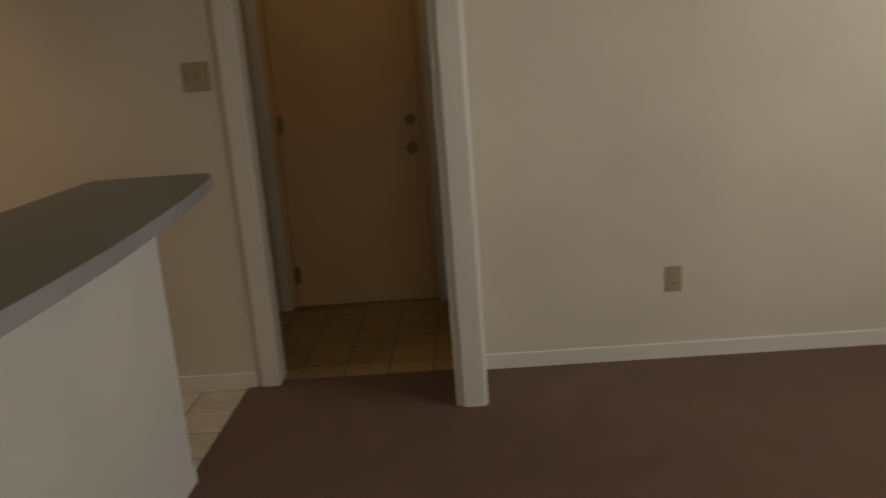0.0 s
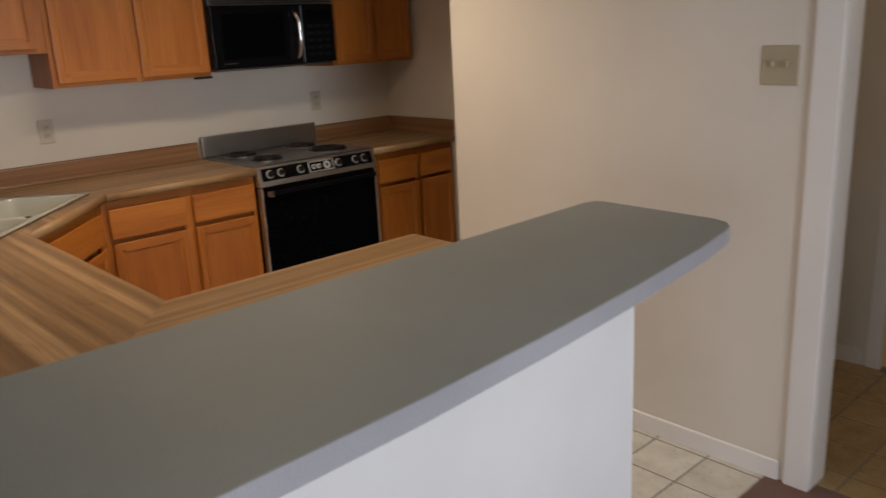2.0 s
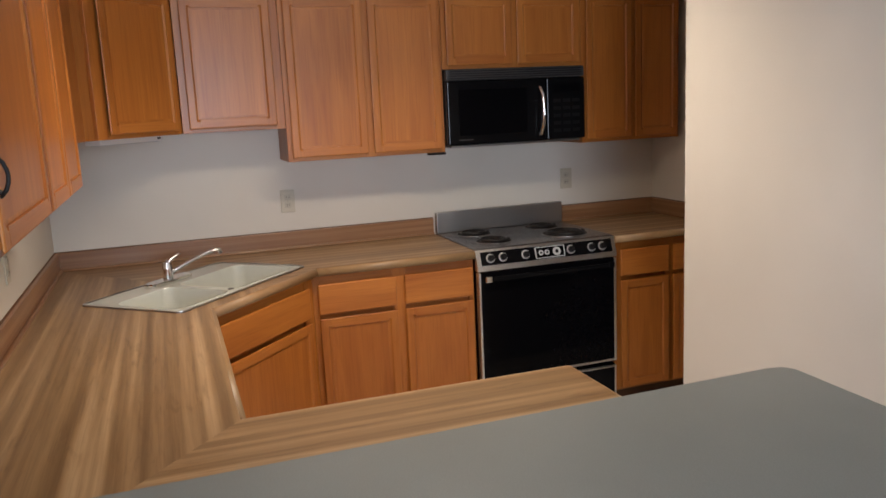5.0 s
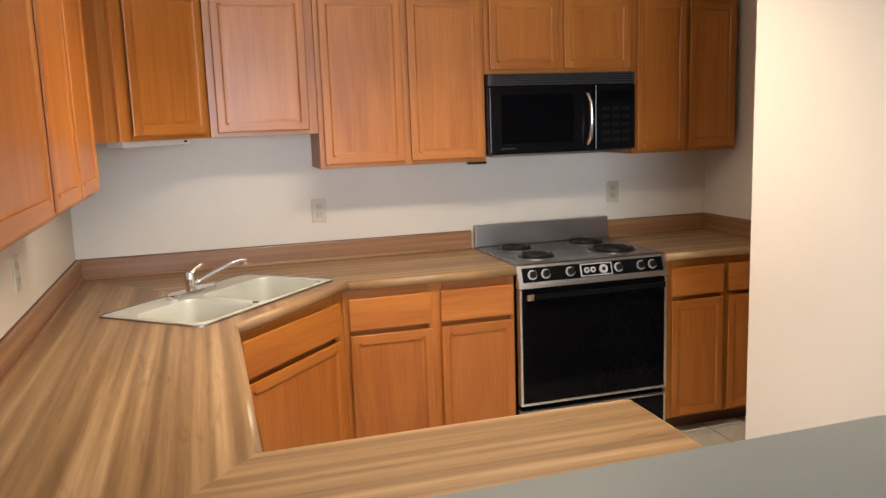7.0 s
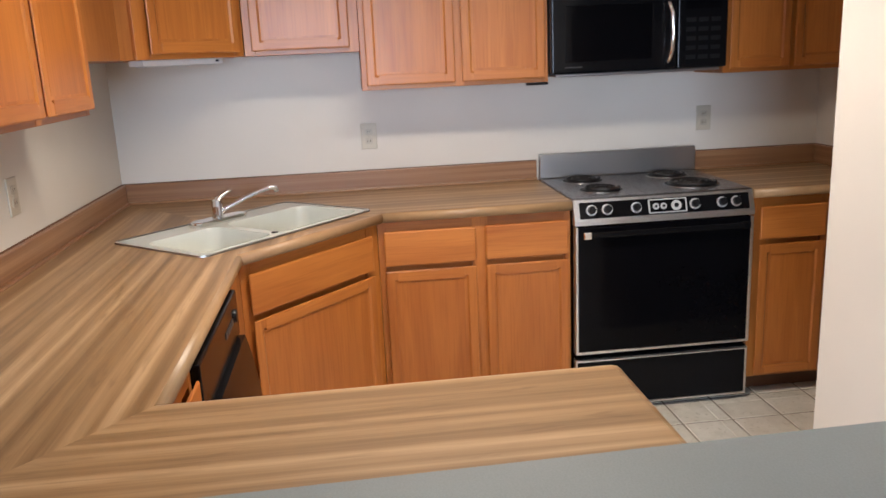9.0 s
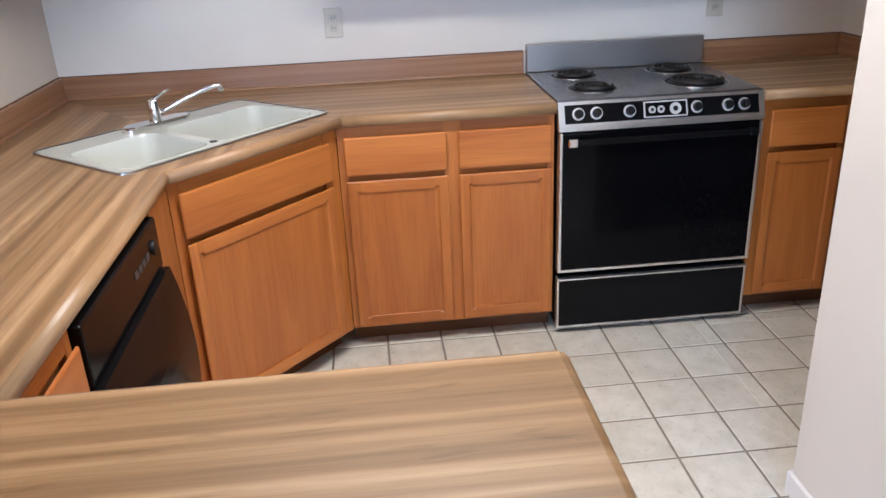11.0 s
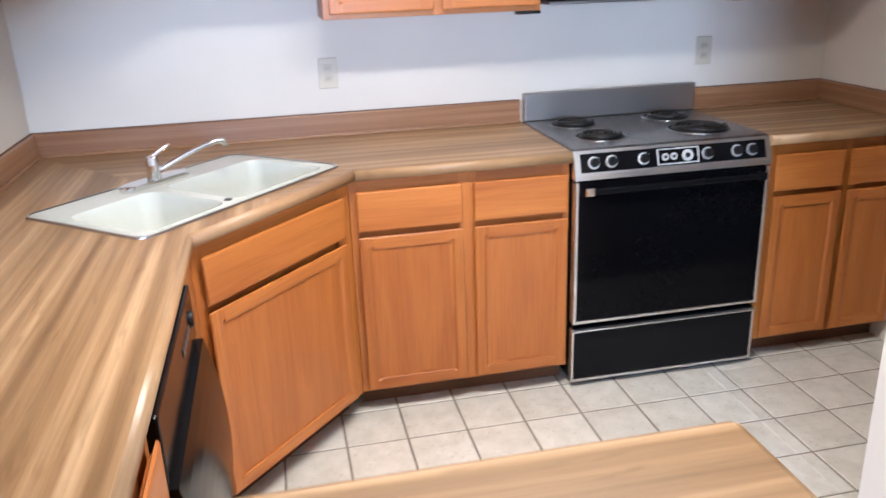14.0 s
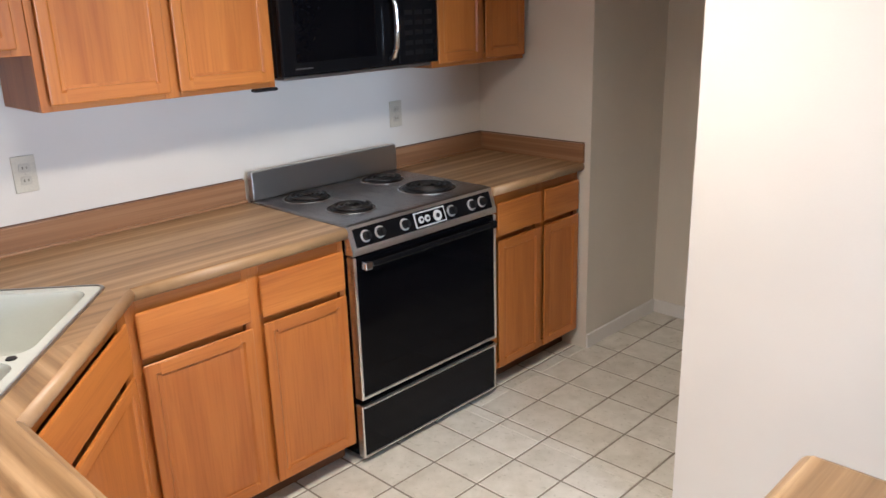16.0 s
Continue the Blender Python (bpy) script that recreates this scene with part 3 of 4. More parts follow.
# wall cabinets on the stove wall; fronts of the frames at x = -3.495
UF, UT = -3.495, 2.135
wall_unit(pose(UF, 2.785, 1.372, 0, 0, 90), 0.782, UT - 1.372, 0.29, ((0.02, 0.385), (0.415, 0.765)), "honey oak two-door wall cabinet over the worktop")
wall_unit(pose(UF, 3.569, 1.775, 0, 0, 90), 0.768, UT - 1.775, 0.29, ((0.02, 0.372), (0.398, 0.75)), "short honey oak two-door wall cabinet over the microwave")
wall_unit(pose(UF, 4.339, 1.372, 0, 0, 90), 0.60, UT - 1.372, 0.29, ((0.02, 0.295), (0.315, 0.585)), "honey oak two-door wall cabinet beside the microwave")
wall_unit(pose(UF, 2.325, 1.53, 0, 0, 90), 0.458, UT - 1.53, 0.29, ((0.03, 0.42),), "short honey oak one-door wall cabinet with sheen beside the corner")


def corner_wall_cabinet():
    a, b = Vector((-3.10, 2.0)), Vector((-3.495, 2.322))
    rz = math.degrees(math.atan2(b.y - a.y, b.x - a.x))
    m = pose(a.x, a.y, 1.53, 0, 0, rz)
    c = thing("wall_cabinet", m, "short honey oak diagonal corner wall cabinet over the sink", "cabinet", "wall cabinets")
    w, h = (b - a).length, UT - 1.53
    foot = [(-2.70, 1.93), (-3.06, 1.955), (-3.105, 1.99), (-3.50, 2.318), (-3.785, 2.318), (-3.785, 1.705), (-2.70, 1.705)]
    inv = m.inverted()
    loc = [(inv @ Vector((x, y, 1.53)))[:2] for x, y in foot]
    loc = [(x, max(y, 0.0195) if x > -0.05 else y) for x, y in loc]
    part("body", prism(bmesh.new(), loc, 0.0, h), M_CARC, c)
    face_frame(c, w, 0, h, ((0, 0.06), (w - 0.05, w)), ((0, 0.04), (h - 0.04, h)))
    cabinet_door(c, 0.048, w - 0.038, 0.018, h - 0.018, -0.004)


corner_wall_cabinet()


def under_cabinet_light():
    a, b = Vector((-3.10, 2.0)), Vector((-3.495, 2.322))
    rz = math.degrees(math.atan2(b.y - a.y, b.x - a.x))
    c = thing("under_cabinet_light", pose(a.x, a.y, 1.5298, 0, 0, rz), "slim white light strip, off, under the corner cabinet", "light")
    part("housing", one_box((0.06, 0.05, -0.022), (0.44, 0.13, 0.0), 0.004, 2), M_TRIM, c)
    part("lens", one_box((0.08, 0.06, -0.026), (0.42, 0.12, -0.0215), 0.002), M_GREYP, c, "ribbed grey lens")
    part("switch", one_box((0.40, 0.044, -0.014), (0.415, 0.0502, -0.006), 0.001), M_BLACKP, c)


under_cabinet_light()
# wall cabinets over the sink side, fronts towards +y
LF, LB = 1.938, 1.37
wall_unit(pose(-1.862, LF, LB, 0, 0, 180), 0.835, UT - LB, 0.235, ((0.02, 0.408), (0.428, 0.817)), "honey oak two-door wall cabinet on the sink side")
last = wall_unit(pose(-1.2, LF, LB, 0, 0, 180), 0.66, UT - LB, 0.235, ((0.018, 0.642),), "honey oak wall cabinet, white end panel, black pull handle")
part("end_panel", one_box((-0.004, 0.0195, 0.0), (0.0, 0.235, UT - LB)), M_TRIM, last, "thin white end panel")
for z in (0.12, 0.18):
    part("handle_foot", tube(bmesh.new(), [(0.038, -0.018, z), (0.038, -0.026, z)], 0.008), M_BLACKP, last)
part("pull_handle", tube(bmesh.new(), [(0.038, -0.024, 0.115), (0.038, -0.034, 0.126), (0.038, -0.039, 0.140), (0.038, -0.040, 0.15), (0.038, -0.039, 0.160), (0.038, -0.034, 0.174), (0.038, -0.024, 0.185)], 0.004), M_BLACKP, last, "black curved pull handle")


# ---- worktop, sink and tap ----
SINK = Vector((-3.095, 2.330, 0))         # middle of the sink
SM = pose(SINK.x, SINK.y, TOP, 0, 0, 138.5)   # x along the front, -y towards the room
SW, SD = 0.84, 0.49


def sink_pt(x, y):
    return (SM @ Vector((x, y, 0)))[:2]


def edge_strip(bm, a, b, out):
    """The rounded front edge of the worktop from a to b, bulging by out."""
    a, b = Vector((*a, 0)), Vector((*b, 0))
    o = Vector((*out, 0)).normalized()
    prof = [(0.0, TOP), (0.008, TOP - 0.002), (0.015, TOP - 0.009), (0.017, TOP - 0.019), (0.015, TOP - 0.03), (0.008, TOP - 0.037), (0.0, TOP - 0.039)]
    rows = [[bm.verts.new(p + o * d + Vector((0, 0, z))) for d, z in prof] for p in (a, b)]
    for k in range(len(prof) - 1):
        f = bm.faces.new((rows[0][k], rows[1][k], rows[1][k + 1], rows[0][k + 1]))
        f.smooth = True
    for r in rows:
        bm.faces.new(r)
    bmesh.ops.recalc_face_normals(bm, faces=bm.faces)
    return bm


def worktop():
    w = thing("worktop", pose(0, 0, 0), "wood-print butcher block laminate worktop with upstand round the kitchen", "worktop")
    zb = TOP - 0.038
    n = 0.017
    dl, dr = (-2.638, YF - n), (XF - n, 2.817)          # ends of the diagonal front
    back = (XW, YL)
    mid = ((dl[0] + dr[0]) / 2, (dl[1] + dr[1]) / 2)
    hx, hy = SW / 2 - 0.02, SD / 2 - 0.02
    f0, f1 = sink_pt(0, -hy), sink_pt(0, hy)
    le, lb = sink_pt(-hx, -hy), sink_pt(-hx, hy)
    re, rb = sink_pt(hx, -hy), sink_pt(hx, hy)
    corner = (XP + n, YF - n)
    kw = (-0.75, YL)
    left = [back, kw, corner, dl, mid, f0, le, lb, f1]
    part("sink_side_slab", prism(bmesh.new(), left, zb, TOP), M_BLOCKX, w)
    right = [back, f1, rb, re, f0, mid, dr, (XF - n, 3.577), (XW, 3.577)]
    part("stove_side_slab", prism(bmesh.new(), right, zb, TOP), M_BLOCKY, w)
    pen = [kw, (-0.75, YP - n), (XP + n, YP - n), corner]
    part("peninsula_slab", prism(bmesh.new(), pen, zb, TOP), M_BLOCKY, w)
    part("end_slab", one_box((XW, 4.338, zb), (XF - n, 4.97, TOP)), M_BLOCKY, w)
    part("front_edge", edge_strip(bmesh.new(), (XF - n, 2.817), (XF - n, 3.577), (1, 0)), M_BLOCKY, w)
    part("front_edge", edge_strip(bmesh.new(), (XF - n, 4.338), (XF - n, 4.97), (1, 0)), M_BLOCKY, w)
    part("front_edge", edge_strip(bmesh.new(), dl, dr, DV), M_EDGE, w)
    part("front_edge", edge_strip(bmesh.new(), (XP + n, YF - n), dl, (0, 1)), M_BLOCKX, w)
    part("front_edge", edge_strip(bmesh.new(), (XP + n, YP - n), (XP + n, YF - n), (-1, 0)), M_BLOCKY, w)
    part("front_edge", edge_strip(bmesh.new(), (-0.75, YP - n), (XP + n, YP - n), (0, 1)), M_BLOCKY, w)
    h = TOP + 0.088
    part("upstand", one_box((XW, YL, TOP - 0.002), (XW + 0.02, 3.577, h), 0.004, 2), M_UPY, w)
    part("upstand", one_box((XW, 4.338, TOP - 0.002), (XW + 0.02, 4.97, h), 0.004, 2), M_UPY, w)
    part("upstand", one_box((XW + 0.02, YL, TOP - 0.002), (-0.862, YL + 0.02, h), 0.004, 2), M_UPX, w)
    part("upstand", one_box((XW + 0.02, 4.95, TOP - 0.002), (XF, 4.97, h), 0.004, 2), M_UPX, w)
    part("cove", one_box((XW + 0.02, YL + 0.02, TOP - 0.001), (XW + 0.034, 3.577, TOP + 0.011), 0.005, 2), M_UPY, w)
    part("cove", one_box((XW + 0.02, 4.338, TOP - 0.001), (XW + 0.034, 4.95, TOP + 0.011), 0.005, 2), M_UPY, w)
    part("cove", one_box((XW + 0.034, YL + 0.02, TOP - 0.001), (-0.862, YL + 0.034, TOP + 0.011), 0.005, 2), M_UPX, w)
    for lo, hi in (((XW, YL, h), (XW + 0.007, 3.577, h + 0.003)), ((XW, 4.338, h), (XW + 0.007, 4.97, h + 0.003)), ((XW + 0.007, YL, h), (-0.862, YL + 0.007, h + 0.003)), ((XW + 0.007, 4.963, h), (XF, 4.97, h + 0.003))):
        part("seam", one_box(lo, hi), M_TOE, w, "dark seam along the wall")
    return w


worktop()


def rounded_rect(x0, y0, x1, y1, r, n=5):
    out = []
    for cx, cy, a0 in ((x1 - r, y1 - r, 0), (x0 + r, y1 - r, 90), (x0 + r, y0 + r, 180), (x1 - r, y0 + r, 270)):
        for k in range(n + 1):
            a = radians(a0 + 90 * k / n)
            out.append((cx + r * math.cos(a), cy + r * math.sin(a)))
    return out


def bowl(bm, x0, y0, x1, y1, depth, z=0.004):
    rings = []
    for inset, zz, r in ((0.0, z, 0.05), (0.006, z - 0.012, 0.05), (0.02, -depth + 0.03, 0.05), (0.05, -depth, 0.04)):
        rings.append([bm.verts.new((x, y, zz)) for x, y in rounded_rect(x0 + inset, y0 + inset, x1 - inset, y1 - inset, r)])
    for a, b in zip(rings, rings[1:]):
        for k in range(len(a)):
            f = bm.faces.new((a[k], a[(k + 1) % len(a)], b[(k + 1) % len(a)], b[k]))
            f.smooth = True
    bm.faces.new(rings[-1])
    return rings[0]


def sink():
    s = thing("sink", SM, "bisque enamel double bowl sink with steel edge, set in the worktop", "sink")
    hx, hy = SW / 2, SD / 2
    bowls = ((-hx + 0.04, -hy + 0.035, -0.073, hy - 0.13), (-0.037, -hy + 0.035, hx - 0.04, hy - 0.13))
    bm = bmesh.new()
    outer = [bm.verts.new((x, y, 0.004)) for x, y in rounded_rect(-hx + 0.008, -hy + 0.008, hx - 0.008, hy - 0.008, 0.03)]
    edges = [bm.edges.new((a, b)) for a, b in zip(outer, outer[1:] + outer[:1])]
    for b in bowls:
        ring = [bm.verts.new((x, y, 0.004)) for x, y in rounded_rect(*b, 0.05)]
        edges += [bm.edges.new((p, q)) for p, q in zip(ring, ring[1:] + ring[:1])]
    bmesh.ops.triangle_fill(bm, use_beauty=True, edges=edges)
    bmesh.ops.recalc_face_normals(bm, faces=bm.faces)
    if sum(f.normal.z for f in bm.faces) < 0:
        bmesh.ops.reverse_faces(bm, faces=bm.faces)
    part("deck", bm, M_SINK, s)
    for b in bowls:
        bm = bmesh.new()
        bowl(bm, *b, 0.18)
        bmesh.ops.recalc_face_normals(bm, faces=bm.faces)
        bmesh.ops.reverse_faces(bm, faces=bm.faces)
        o = part("bowl", bm, M_SINK, s)
        cx, cy = (b[0] + b[2]) / 2, (b[1] + b[3]) / 2
        bm = bmesh.new()
        cyl(bm, (cx, cy, -0.18), (cx, cy, -0.176), 0.045, 0.04)
        cyl(bm, (cx, cy, -0.177), (cx, cy, -0.172), 0.018)
        part("drain", bm, M_CHROME, o, "steel strainer drain")
    part("hole_plug", cyl(bmesh.new(), (-0.055, -hy + 0.06, 0.004), (-0.055, -hy + 0.06, 0.007), 0.013, 0.011, 16), M_BLACKP, s, "small dark plug")
    rim = bmesh.new()
    a = [rim.verts.new((x, y, 0.0062)) for x, y in rounded_rect(-hx + 0.008, -hy + 0.008, hx - 0.008, hy - 0.008, 0.03)]
    b = [rim.verts.new((x, y, 0.0065)) for x, y in rounded_rect(-hx + 0.001, -hy + 0.001, hx - 0.001, hy - 0.001, 0.034)]
    c = [rim.verts.new((x, y, 0.0005)) for x, y in rounded_rect(-hx, -hy, hx, hy, 0.035)]
    for p, q in ((a, b), (b, c)):
        for k in range(len(p)):
            rim.faces.new((p[k], p[(k + 1) % len(p)], q[(k + 1) % len(p)], q[k]))
    bmesh.ops.recalc_face_normals(rim, faces=rim.faces)
    part("rim", rim, M_STEEL, s, "steel mounting rim")
    return s


sink()


def tap():
    t = thing("faucet", SM @ pose(-0.005, SD / 2 - 0.075, 0.004), "chrome single-lever faucet on the sink deck", "faucet")
    bm = prism(bmesh.new(), rounded_rect(-0.13, -0.03, 0.13, 0.03, 0.0295, 6), 0, 0.018, 0.007)
    part("base_plate", bm, M_CHROME, t)
    bm = cyl(bmesh.new(), (0, 0, 0.014), (0, 0, 0.062), 0.023, 0.02, 24)
    cyl(bm, (0, 0, 0.062), (0, 0, 0.086), 0.021, 0.017, 24)
    part("body", bm, M_CHROME, t)
    d = Vector((0.79, -0.61, 0)).normalized()
    pts = [Vector((0, 0, 0.035)) + d * a + Vector((0, 0, h)) for a, h in ((0.0, 0.0), (0.04, 0.018), (0.10, 0.045), (0.16, 0.068), (0.205, 0.08), (0.222, 0.078), (0.228, 0.062))]
    part("spout", tube(bmesh.new(), pts, [0.011, 0.0095, 0.009, 0.0085, 0.0085, 0.010, 0.010]), M_CHROME, t)
    part("lever", tube(bmesh.new(), [(0, 0, 0.084), (0.012, -0.006, 0.094), (0.035, -0.016, 0.108), (0.055, -0.026, 0.118)], [0.011, 0.008, 0.006, 0.005]), M_CHROME, t)
    return t


tap()


# ---- breakfast bar ----
def bar_top():
    b = thing("bar_top", pose(0, 0, 0), "grey-green laminate breakfast bar top, window light painted on its edge", "bar top")
    front = [(-0.322, YL - 0.0185), (-0.322, 1.9), (-0.332, 2.2), (-0.354, 2.5), (-0.384, 2.8), (-0.424, 3.1), (-0.452, 3.25), (-0.464, 3.29), (-0.488, 3.322), (-0.53, 3.338)]
    back = [(-0.872, 3.347), (-0.893, 3.333), (-0.9, 3.30), (-0.885, 2.6), (-0.875, YL + 0.001), (-0.859, YL + 0.001), (-0.859, YL - 0.0185)]
    outline = front + back
    bm = prism(bmesh.new(), outline, 1.033, 1.07)
    s = part("slab", bm, M_BAREDGE, b, "bar edge, painted paler for the window light on it")
    inner = [(x - 0.001 * (1 if x > -0.7 else -1), y - (0.001 if y > 3 else 0)) for x, y in outline]
    part("laminate_sheet", prism(bmesh.new(), inner, 1.0695, 1.0712), M_BAR, b, "grey-green laminate surface")
    part("bracket", one_box((-0.63, 2.14, 0.995), (-0.60, 2.155, 1.033), 0.002), M_TRIM, b, "small white bracket")
    return b


bar_top()


# ---- stove ----
def stove():
    s = thing("stove", pose(-3.19, 3.582, 0, 0, 0, 90), "electric coil stove with steel top and black glass oven door", "stove")
    w, d = 0.752, 0.57
    part("body", one_box((0.004, 0.0, 0.03), (w - 0.004, d, 0.893)), M_BLACK, s)
    part("base", one_box((0.03, 0.05, 0.0), (w - 0.03, d, 0.03)), M_BLACKP, s)
    bm = one_box((0.0, -0.012, 0.893), (w, d, 0.921), 0.006, 2)
    top = part("cooktop", bm, M_TOPSTEEL, s, "brushed steel cooktop")
    bm = one_box((0.0, d - 0.03, 0.921), (w, d, 1.035), 0.005, 2)
    part("backguard", bm, M_STEEL, s, "brushed steel backguard")
    for x, y, r in ((0.168, 0.425, 0.075), (0.173, 0.166, 0.075), (0.566, 0.43, 0.075), (0.573, 0.17, 0.1)):
        bm = bmesh.new()
        cyl(bm, (x, y, 0.9205), (x, y, 0.9225), r + 0.018, r + 0.014, 36)
        part("drip_pan", bm, M_BLACK, top, "black enamel drip pan")
        # added ring, stands in for the slight highlight on the pan edge
        ring = [(x + (r + 0.018) * math.cos(a), y + (r + 0.018) * math.sin(a), 0.9222) for a in (2 * math.pi * k / 40 for k in range(41))]
        part("trim_ring", tube(bmesh.new(), ring, 0.002, 6), M_STEEL, top, "thin steel ring, added for the highlight on the pan edge")
        bm = bmesh.new()
        cyl(bm, (x, y, 0.9226), (x, y, 0.9236), r + 0.004, r + 0.004, 32)
        turns = 4 if r > 0.08 else 3
        pts = []
        for k in range(turns * 20 + 1):
            a = 2 * math.pi * k / 20
            rr = 0.018 + (r - 0.018) * k / (turns * 20)
            pts.append((x + rr * math.cos(a), y + rr * math.sin(a), 0.931))
        tube(bm, pts, 0.0058, 6)
        part("coil", bm, M_COIL, top, "black coil element")
    # slanted control panel
    prof = [(-0.012, 0.915), (-0.04, 0.832), (-0.04, 0.815), (0.0, 0.815), (0.0, 0.915)]
    bm = bmesh.new()
    a = [bm.verts.new((0.0, y, z)) for y, z in prof]
    b = [bm.verts.new((w, y, z)) for y, z in prof]
    bm.faces.new(a), bm.faces.new(b[::-1])
    for k in range(len(prof)):
        bm.faces.new((a[k], b[k], b[(k + 1) % len(prof)], a[(k + 1) % len(prof)]))
    bmesh.ops.recalc_face_normals(bm, faces=bm.faces)
    frame_ob = part("control_panel", bm, M_SILVER, s, "steel framed control panel")
    tilt = math.degrees(math.atan2(0.028, 0.083))
    pm = pose(0, -0.0262, 0.8735, -tilt, 0, 0)
    part("panel_face", one_box((0.022, -0.0035, -0.034), (w - 0.022, 0.0, 0.032), 0.001), M_BLACK, frame_ob, "black panel face", pm)
    for x in (0.07, 0.135, 0.255, 0.50, 0.615, 0.675):
        bm = cyl(bmesh.new(), (x, -0.0035, -0.001), (x, -0.008, -0.001), 0.0225, 0.0215, 24)
        k = part("knob", bm, M_KNOBRING, frame_ob, "chrome ringed black knob", pm)
        bm = cyl(bmesh.new(), (x, -0.008, -0.001), (x, -0.024, -0.001), 0.0165, 0.0145, 24)
        box(bm, (x - 0.0035, -0.029, -0.016), (x + 0.0035, -0.024, 0.014), 0.001)
        part("grip", bm, M_BLACKP, k)
    clock = part("clock", one_box((0.305, -0.006, -0.03), (0.465, -0.0035, 0.028), 0.002), M_GREYP, frame_ob, "chrome framed clock and timer", pm)
    part("clock_face", one_box((0.311, -0.0072, -0.025), (0.459, -0.006, 0.023)), M_BLACK, clock)
    for x, r in ((0.335, 0.013), (0.367, 0.013), (0.42, 0.021)):
        bm = cyl(bmesh.new(), (x, -0.0072, -0.002), (x, -0.010, -0.002), r, r, 24)
        part("dial", bm, M_GREYP, clock)
        part("dial_hub", cyl(bmesh.new(), (x, -0.010, -0.002), (x, -0.0145, -0.002), r * 0.45, r * 0.4, 16), M_BLACKP, clock)
    # oven door, handle, drawer
    dr = part("oven_door", one_box((0.008, -0.036, 0.275), (w - 0.008, -0.001, 0.808), 0.004, 2), M_GLASSB, s, "black glass oven door")
    for lo, hi in (((0.002, -0.041, 0.268), (0.014, -0.001, 0.808)), ((w - 0.014, -0.041, 0.268), (w - 0.002, -0.001, 0.808)), ((0.014, -0.041, 0.268), (w - 0.014, -0.03, 0.279))):
        part("door_trim", one_box(lo, hi, 0.002), M_SILVER, dr, "steel door trim")
    part("handle", one_box((0.03, -0.07, 0.768), (w - 0.03, -0.053, 0.79), 0.006, 2), M_BLACK, dr, "black bar handle")
    for x in (0.028, w - 0.062):
        part("handle_end", one_box((x, -0.072, 0.764), (x + 0.034, -0.036, 0.794), 0.005, 2), M_BLACK if x > 0.1 else M_CHROME, dr)
    dw = part("storage_drawer", one_box((0.008, -0.03, 0.035), (w - 0.008, -0.001, 0.25), 0.004, 2), M_BLACK, s, "black storage drawer")
    part("drawer_pull", one_box((0.006, -0.046, 0.243), (w - 0.006, -0.001, 0.235), 0.004, 2), M_SILVER, dw, "steel drawer pull strip")
    for lo, hi in (((0.002, -0.034, 0.028), (0.01, -0.001, 0.243)), ((w - 0.01, -0.034, 0.028), (w - 0.002, -0.001, 0.243)), ((0.01, -0.034, 0.028), (w - 0.01, -0.02, 0.036))):
        part("drawer_trim", one_box(lo, hi, 0.0015), M_SILVER, dw)
    return s


stove()


# ---- microwave ----
def microwave():
    m = thing("microwave", pose(-3.485, 3.572, 1.388, 0, 0, 90), "black over-range microwave with a chrome handle, hung under a cabinet", "microwave")
    w, h, d = 0.762, 0.385, 0.30
    part("body", one_box((0.0, 0.0, 0.012), (w, d, h)), M_BLACKP, m)
    part("underside", one_box((0.02, -0.01, 0.0), (w - 0.02, d, 0.012), 0.003), M_STEEL, m, "pale metal underside")
    v = part("vent_grille", one_box((0.0, -0.03, h - 0.055), (w, 0.0, h), 0.006, 2), M_VENT, m, "grey top vent")
    for i in range(4):
        part("slat", one_box((0.02, -0.033, h - 0.047 + i * 0.011), (w - 0.02, -0.028, h - 0.042 + i * 0.011)), M_BLACKP, v)
    dr = part("door", one_box((0.0, -0.035, 0.014), (0.54, 0.0, h - 0.058), 0.008, 3), M_BLACK, m, "glossy black door")
    part("window", one_box((0.06, -0.0365, 0.06), (0.43, -0.0345, h - 0.10), 0.0008), M_GLASSB, dr, "dark see-through window")
    pts = [(0.495, -0.034, 0.04), (0.497, -0.058, 0.052), (0.505, -0.068, 0.09), (0.509, -0.07, 0.16), (0.505, -0.068, 0.24), (0.497, -0.058, 0.278), (0.495, -0.034, 0.29)]
    part("handle", tube(bmesh.new(), pts, 0.010, 12), M_CHROME, dr, "curved chrome handle")
    part("maker_mark", one_box((0.055, -0.0362, 0.036), (0.13, -0.0352, 0.041)), M_VENT, dr, "short pale printed bar")
    cp = part("control_panel", one_box((0.544, -0.035, 0.014), (w, 0.0, h - 0.058), 0.006, 2), M_BLACK, m)
    part("display", one_box((0.575, -0.0362, 0.255), (0.735, -0.0352, 0.295)), M_GLASSB, cp)
    for r in range(5):
        for c in range(3):
            part("key", one_box((0.58 + c * 0.054, -0.0360, 0.05 + r * 0.038), (0.622 + c * 0.054, -0.0352, 0.068 + r * 0.038)), M_BLACKP, cp)
    return m


microwave()
solo("cabinet_bracket", one_box((-3.50, 3.47, 1.361), (-3.47, 3.562, 1.3718), 0.003), M_BLACKP, "small black bracket under the wall cabinet", "bracket")


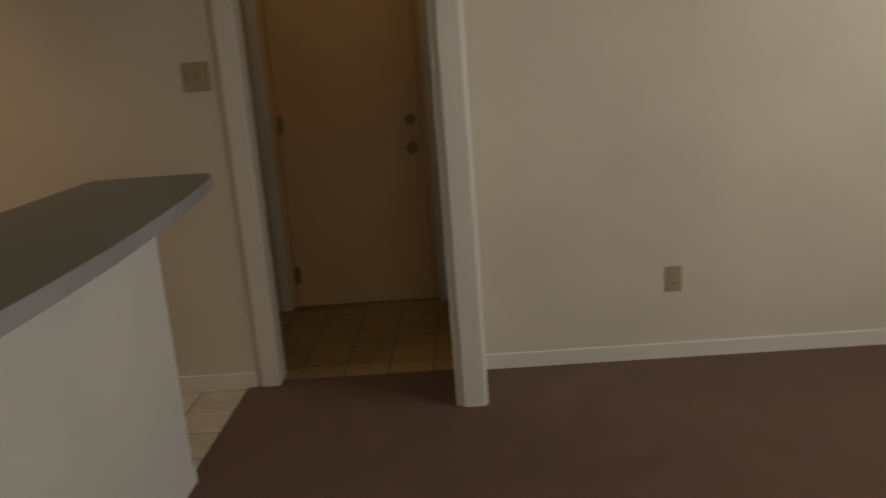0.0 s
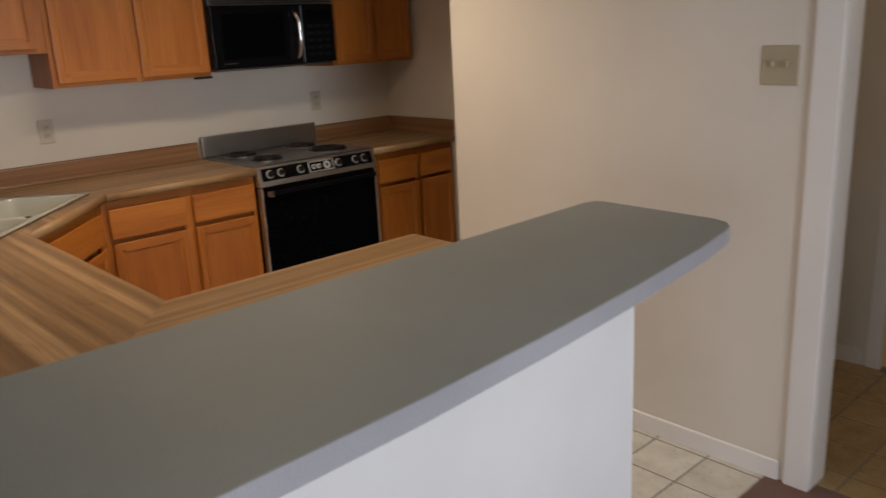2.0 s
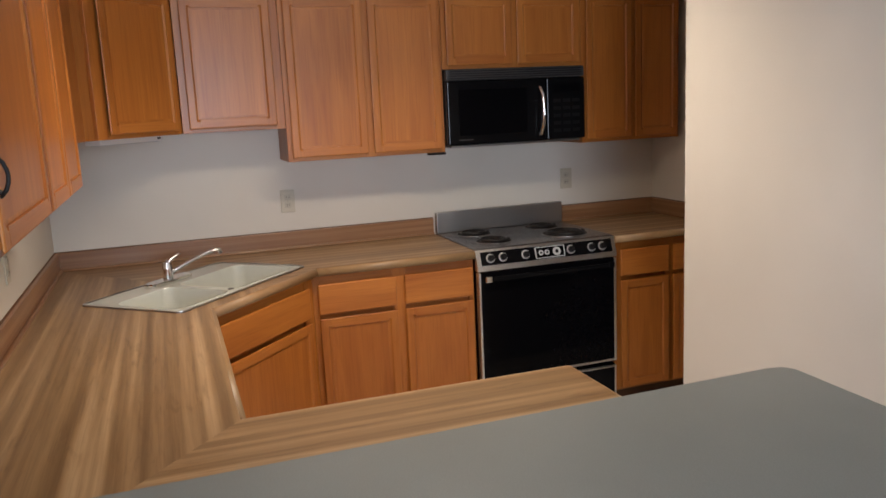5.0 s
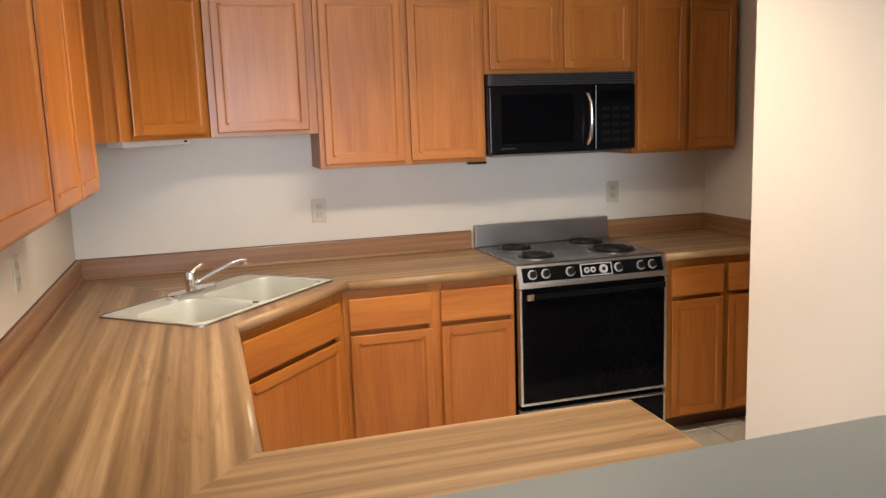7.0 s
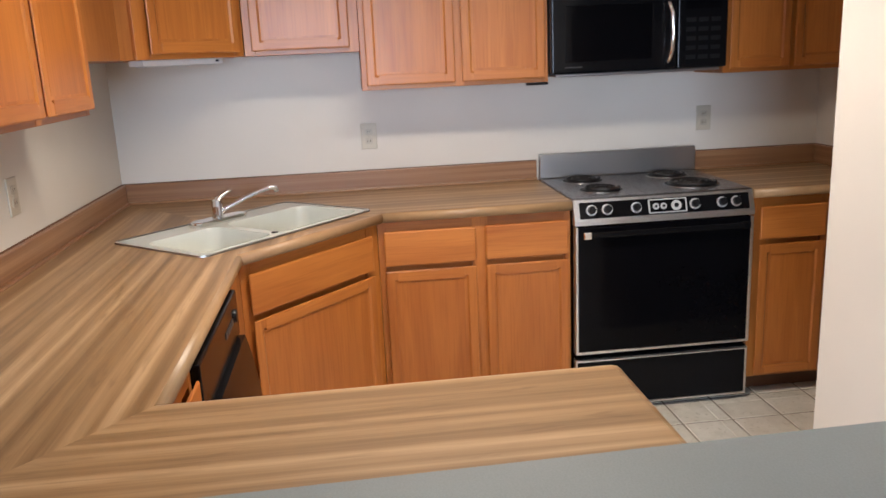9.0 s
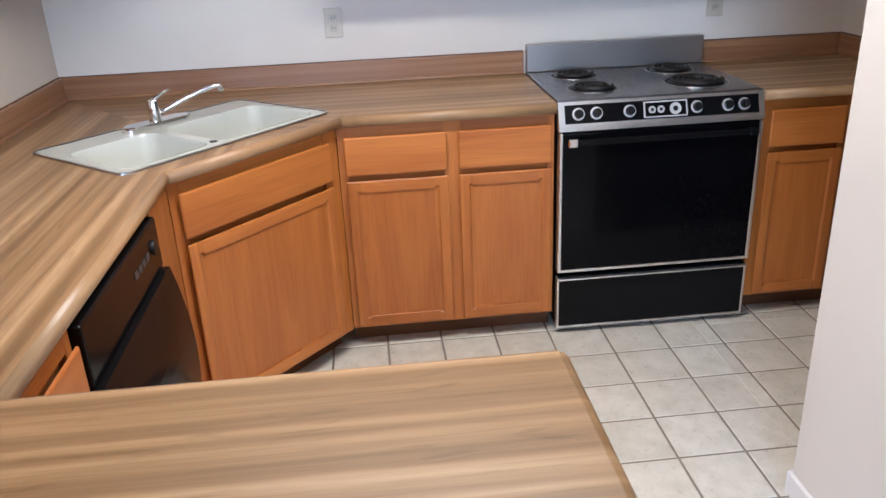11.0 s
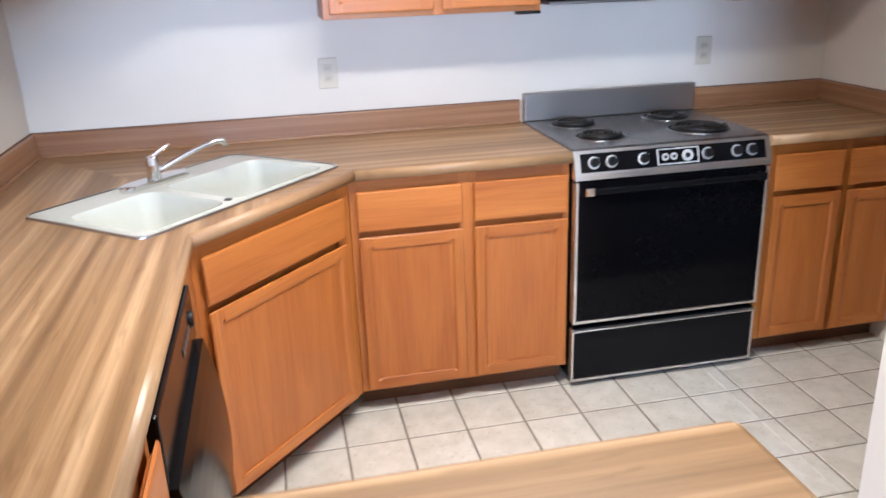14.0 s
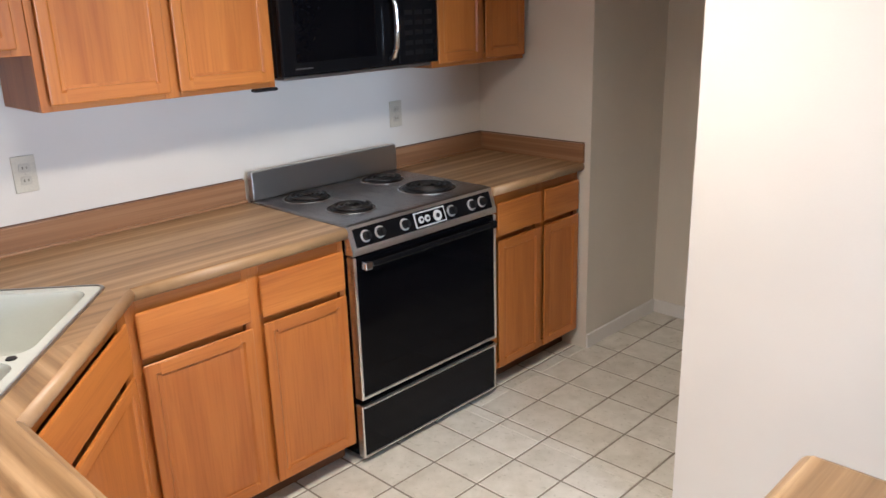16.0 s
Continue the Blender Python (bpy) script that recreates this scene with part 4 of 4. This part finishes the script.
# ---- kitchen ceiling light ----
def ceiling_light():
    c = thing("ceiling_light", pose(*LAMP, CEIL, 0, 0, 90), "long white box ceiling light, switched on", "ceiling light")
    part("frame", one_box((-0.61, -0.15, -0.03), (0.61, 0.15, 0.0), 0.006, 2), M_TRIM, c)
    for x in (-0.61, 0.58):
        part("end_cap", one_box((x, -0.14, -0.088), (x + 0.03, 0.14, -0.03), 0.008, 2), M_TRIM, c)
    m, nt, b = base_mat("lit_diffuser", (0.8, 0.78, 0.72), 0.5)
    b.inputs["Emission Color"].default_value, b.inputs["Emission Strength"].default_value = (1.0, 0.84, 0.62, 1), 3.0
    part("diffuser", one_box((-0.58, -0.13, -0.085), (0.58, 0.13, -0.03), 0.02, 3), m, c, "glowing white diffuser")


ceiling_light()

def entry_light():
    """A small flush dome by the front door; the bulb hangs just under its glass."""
    # fixture is out of view, its shape and place are assumed
    c = thing("entry_light", pose(-0.25, 4.6, CEIL), "unseen small white dome ceiling light in the entry, switched on", "ceiling light")
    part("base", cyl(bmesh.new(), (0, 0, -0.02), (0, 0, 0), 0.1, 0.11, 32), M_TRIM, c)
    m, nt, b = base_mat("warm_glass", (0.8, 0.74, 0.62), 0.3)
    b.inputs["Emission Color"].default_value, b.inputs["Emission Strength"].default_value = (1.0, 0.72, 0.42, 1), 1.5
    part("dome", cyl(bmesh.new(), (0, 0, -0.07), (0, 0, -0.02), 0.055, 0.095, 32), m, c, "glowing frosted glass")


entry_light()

# ---- plates ----
def outlet(m, label, plate=None):
    o = thing("outlet", m, label, "outlet", "wall outlets")
    part("cover_plate", one_box((-0.036, -0.006, -0.058), (0.036, 0.0, 0.058), 0.003, 2), plate or M_PLATE, o)
    for z in (-0.02, 0.02):
        s = part("socket", prism(bmesh.new(), rounded_rect(-0.017, -0.014, 0.017, 0.014, 0.008), 0, 0.003), plate or M_PLATED, o, "", pose(0, -0.006, z, 90))
        for x in (-0.006, 0.006):
            part("slot", one_box((x - 0.001, -0.004, 0.003), (x + 0.001, 0.005, 0.0034)), M_BLACKP, s)
    part("screw", cyl(bmesh.new(), (0, -0.006, 0), (0, -0.0075, 0), 0.003, n=10), M_PLATED, o)
    return o


outlet(pose(XW, 2.805, 1.158, 0, 0, 90), "ivory duplex outlet over the worktop")
outlet(pose(XW, 4.392, 1.158, 0, 0, 90), "ivory duplex outlet beside the stove")
outlet(pose(-2.63, YL, 1.145, 0, 0, 180), "ivory duplex outlet on the sink-side wall")
outlet(pose(1.275, YR, 0.372), "yellowed duplex outlet low on the living room wall", M_SWITCH)


def light_switch(m):
    s = thing("light_switch", m, "yellowed beige double light switch beside the entry opening", "light switch")
    part("cover_plate", one_box((-0.058, -0.006, -0.06), (0.058, 0.0, 0.06), 0.003, 2), M_SWITCH, s)
    for x in (-0.023, 0.023):
        part("toggle", one_box((x - 0.005, -0.018, -0.004), (x + 0.005, -0.006, 0.014), 0.002), M_SWITCH, s)
        for z in (-0.03, 0.03):
            part("screw", cyl(bmesh.new(), (x, -0.006, z), (x, -0.0075, z), 0.003, n=10), M_SWITCH, s)
    return s


light_switch(pose(-0.70, YN, 1.394))


# ---- tiled floors ----
def tiled(name, x0, x1, y0, y1, label, skip=(), mat=None):
    fl = solo(name, one_box((x0, y0, -0.06), (x1, y1, 0.0)), M_GROUT, label, "floor", "structure")
    p, g = 0.211, 0.008
    cache = {}
    i0, i1 = math.floor((x0 + 2.559) / p), math.ceil((x1 + 2.559) / p)
    j0, j1 = math.floor((y0 - 3.98) / p), math.ceil((y1 - 3.98) / p)
    for i in range(i0, i1):
        for j in range(j0, j1):
            a, b = max(x0, -2.559 + i * p + g / 2), min(x1, -2.559 + (i + 1) * p - g / 2)
            c, d = max(y0, 3.98 + j * p + g / 2), min(y1, 3.98 + (j + 1) * p - g / 2)
            if b - a < 0.01 or d - c < 0.01 or any(a >= q[0] and b <= q[1] and c >= q[2] and d <= q[3] for q in skip):
                continue
            key = (round(b - a, 3), round(d - c, 3))
            if key not in cache:
                bm = bmesh.new()
                hx, hy, e = key[0] / 2, key[1] / 2, 0.0025
                low = [bm.verts.new((sx * hx, sy * hy, 0.0002)) for sx, sy in ((-1, -1), (1, -1), (1, 1), (-1, 1))]
                top = [bm.verts.new((sx * (hx - e), sy * (hy - e), 0.003)) for sx, sy in ((-1, -1), (1, -1), (1, 1), (-1, 1))]
                bm.faces.new(top)
                for k in range(4):
                    bm.faces.new((low[k], low[(k + 1) % 4], top[(k + 1) % 4], top[k]))
                cache[key] = finish(bm, "tile", mat or M_TILE)
            t = new("tile", cache[key])
            t.parent = fl
            t.location = ((a + b) / 2, (c + d) / 2, 0)
    return fl


tiled("floor_kitchen", XW, -0.66, YL, YN + 0.12, "beige square tile kitchen floor with brown joints", ((XW, -3.3, YL, YN), (XW, -1.7, YL, 2.25), (-1.4, -0.75, YL, 3.1)))
tiled("floor_passage", -3.13, -1.45, YN + 0.12, 5.605, "beige square tile floor of the kitchen passage")
tiled("floor_passage_side", -3.29, -3.13, YN + 0.12, 4.97, "beige square tile floor along the end cabinet")
solo("floor_passage_edge", one_box((XW, YN + 0.12, -0.06), (-3.29, 4.97, 0.0)), M_GROUT, "floor under the end cabinet", "floor", "structure")
tiled("floor_entry", -1.33, 0.29, YN + 0.05, 5.28, "yellow-brown square tile entry floor with brown joints", (), M_TILEH)
solo("carpet_edge", one_box((-0.512, YN, -0.06), (0.29, YN + 0.05, 0.004)), M_CARPET, "brown carpet edge in the entry opening", "carpet", "structure")
solo("carpet_strip", one_box((0.405, YN, -0.06), (XE, YR, 0.004)), M_CARPET, "brown carpet along the living room wall", "carpet", "structure")
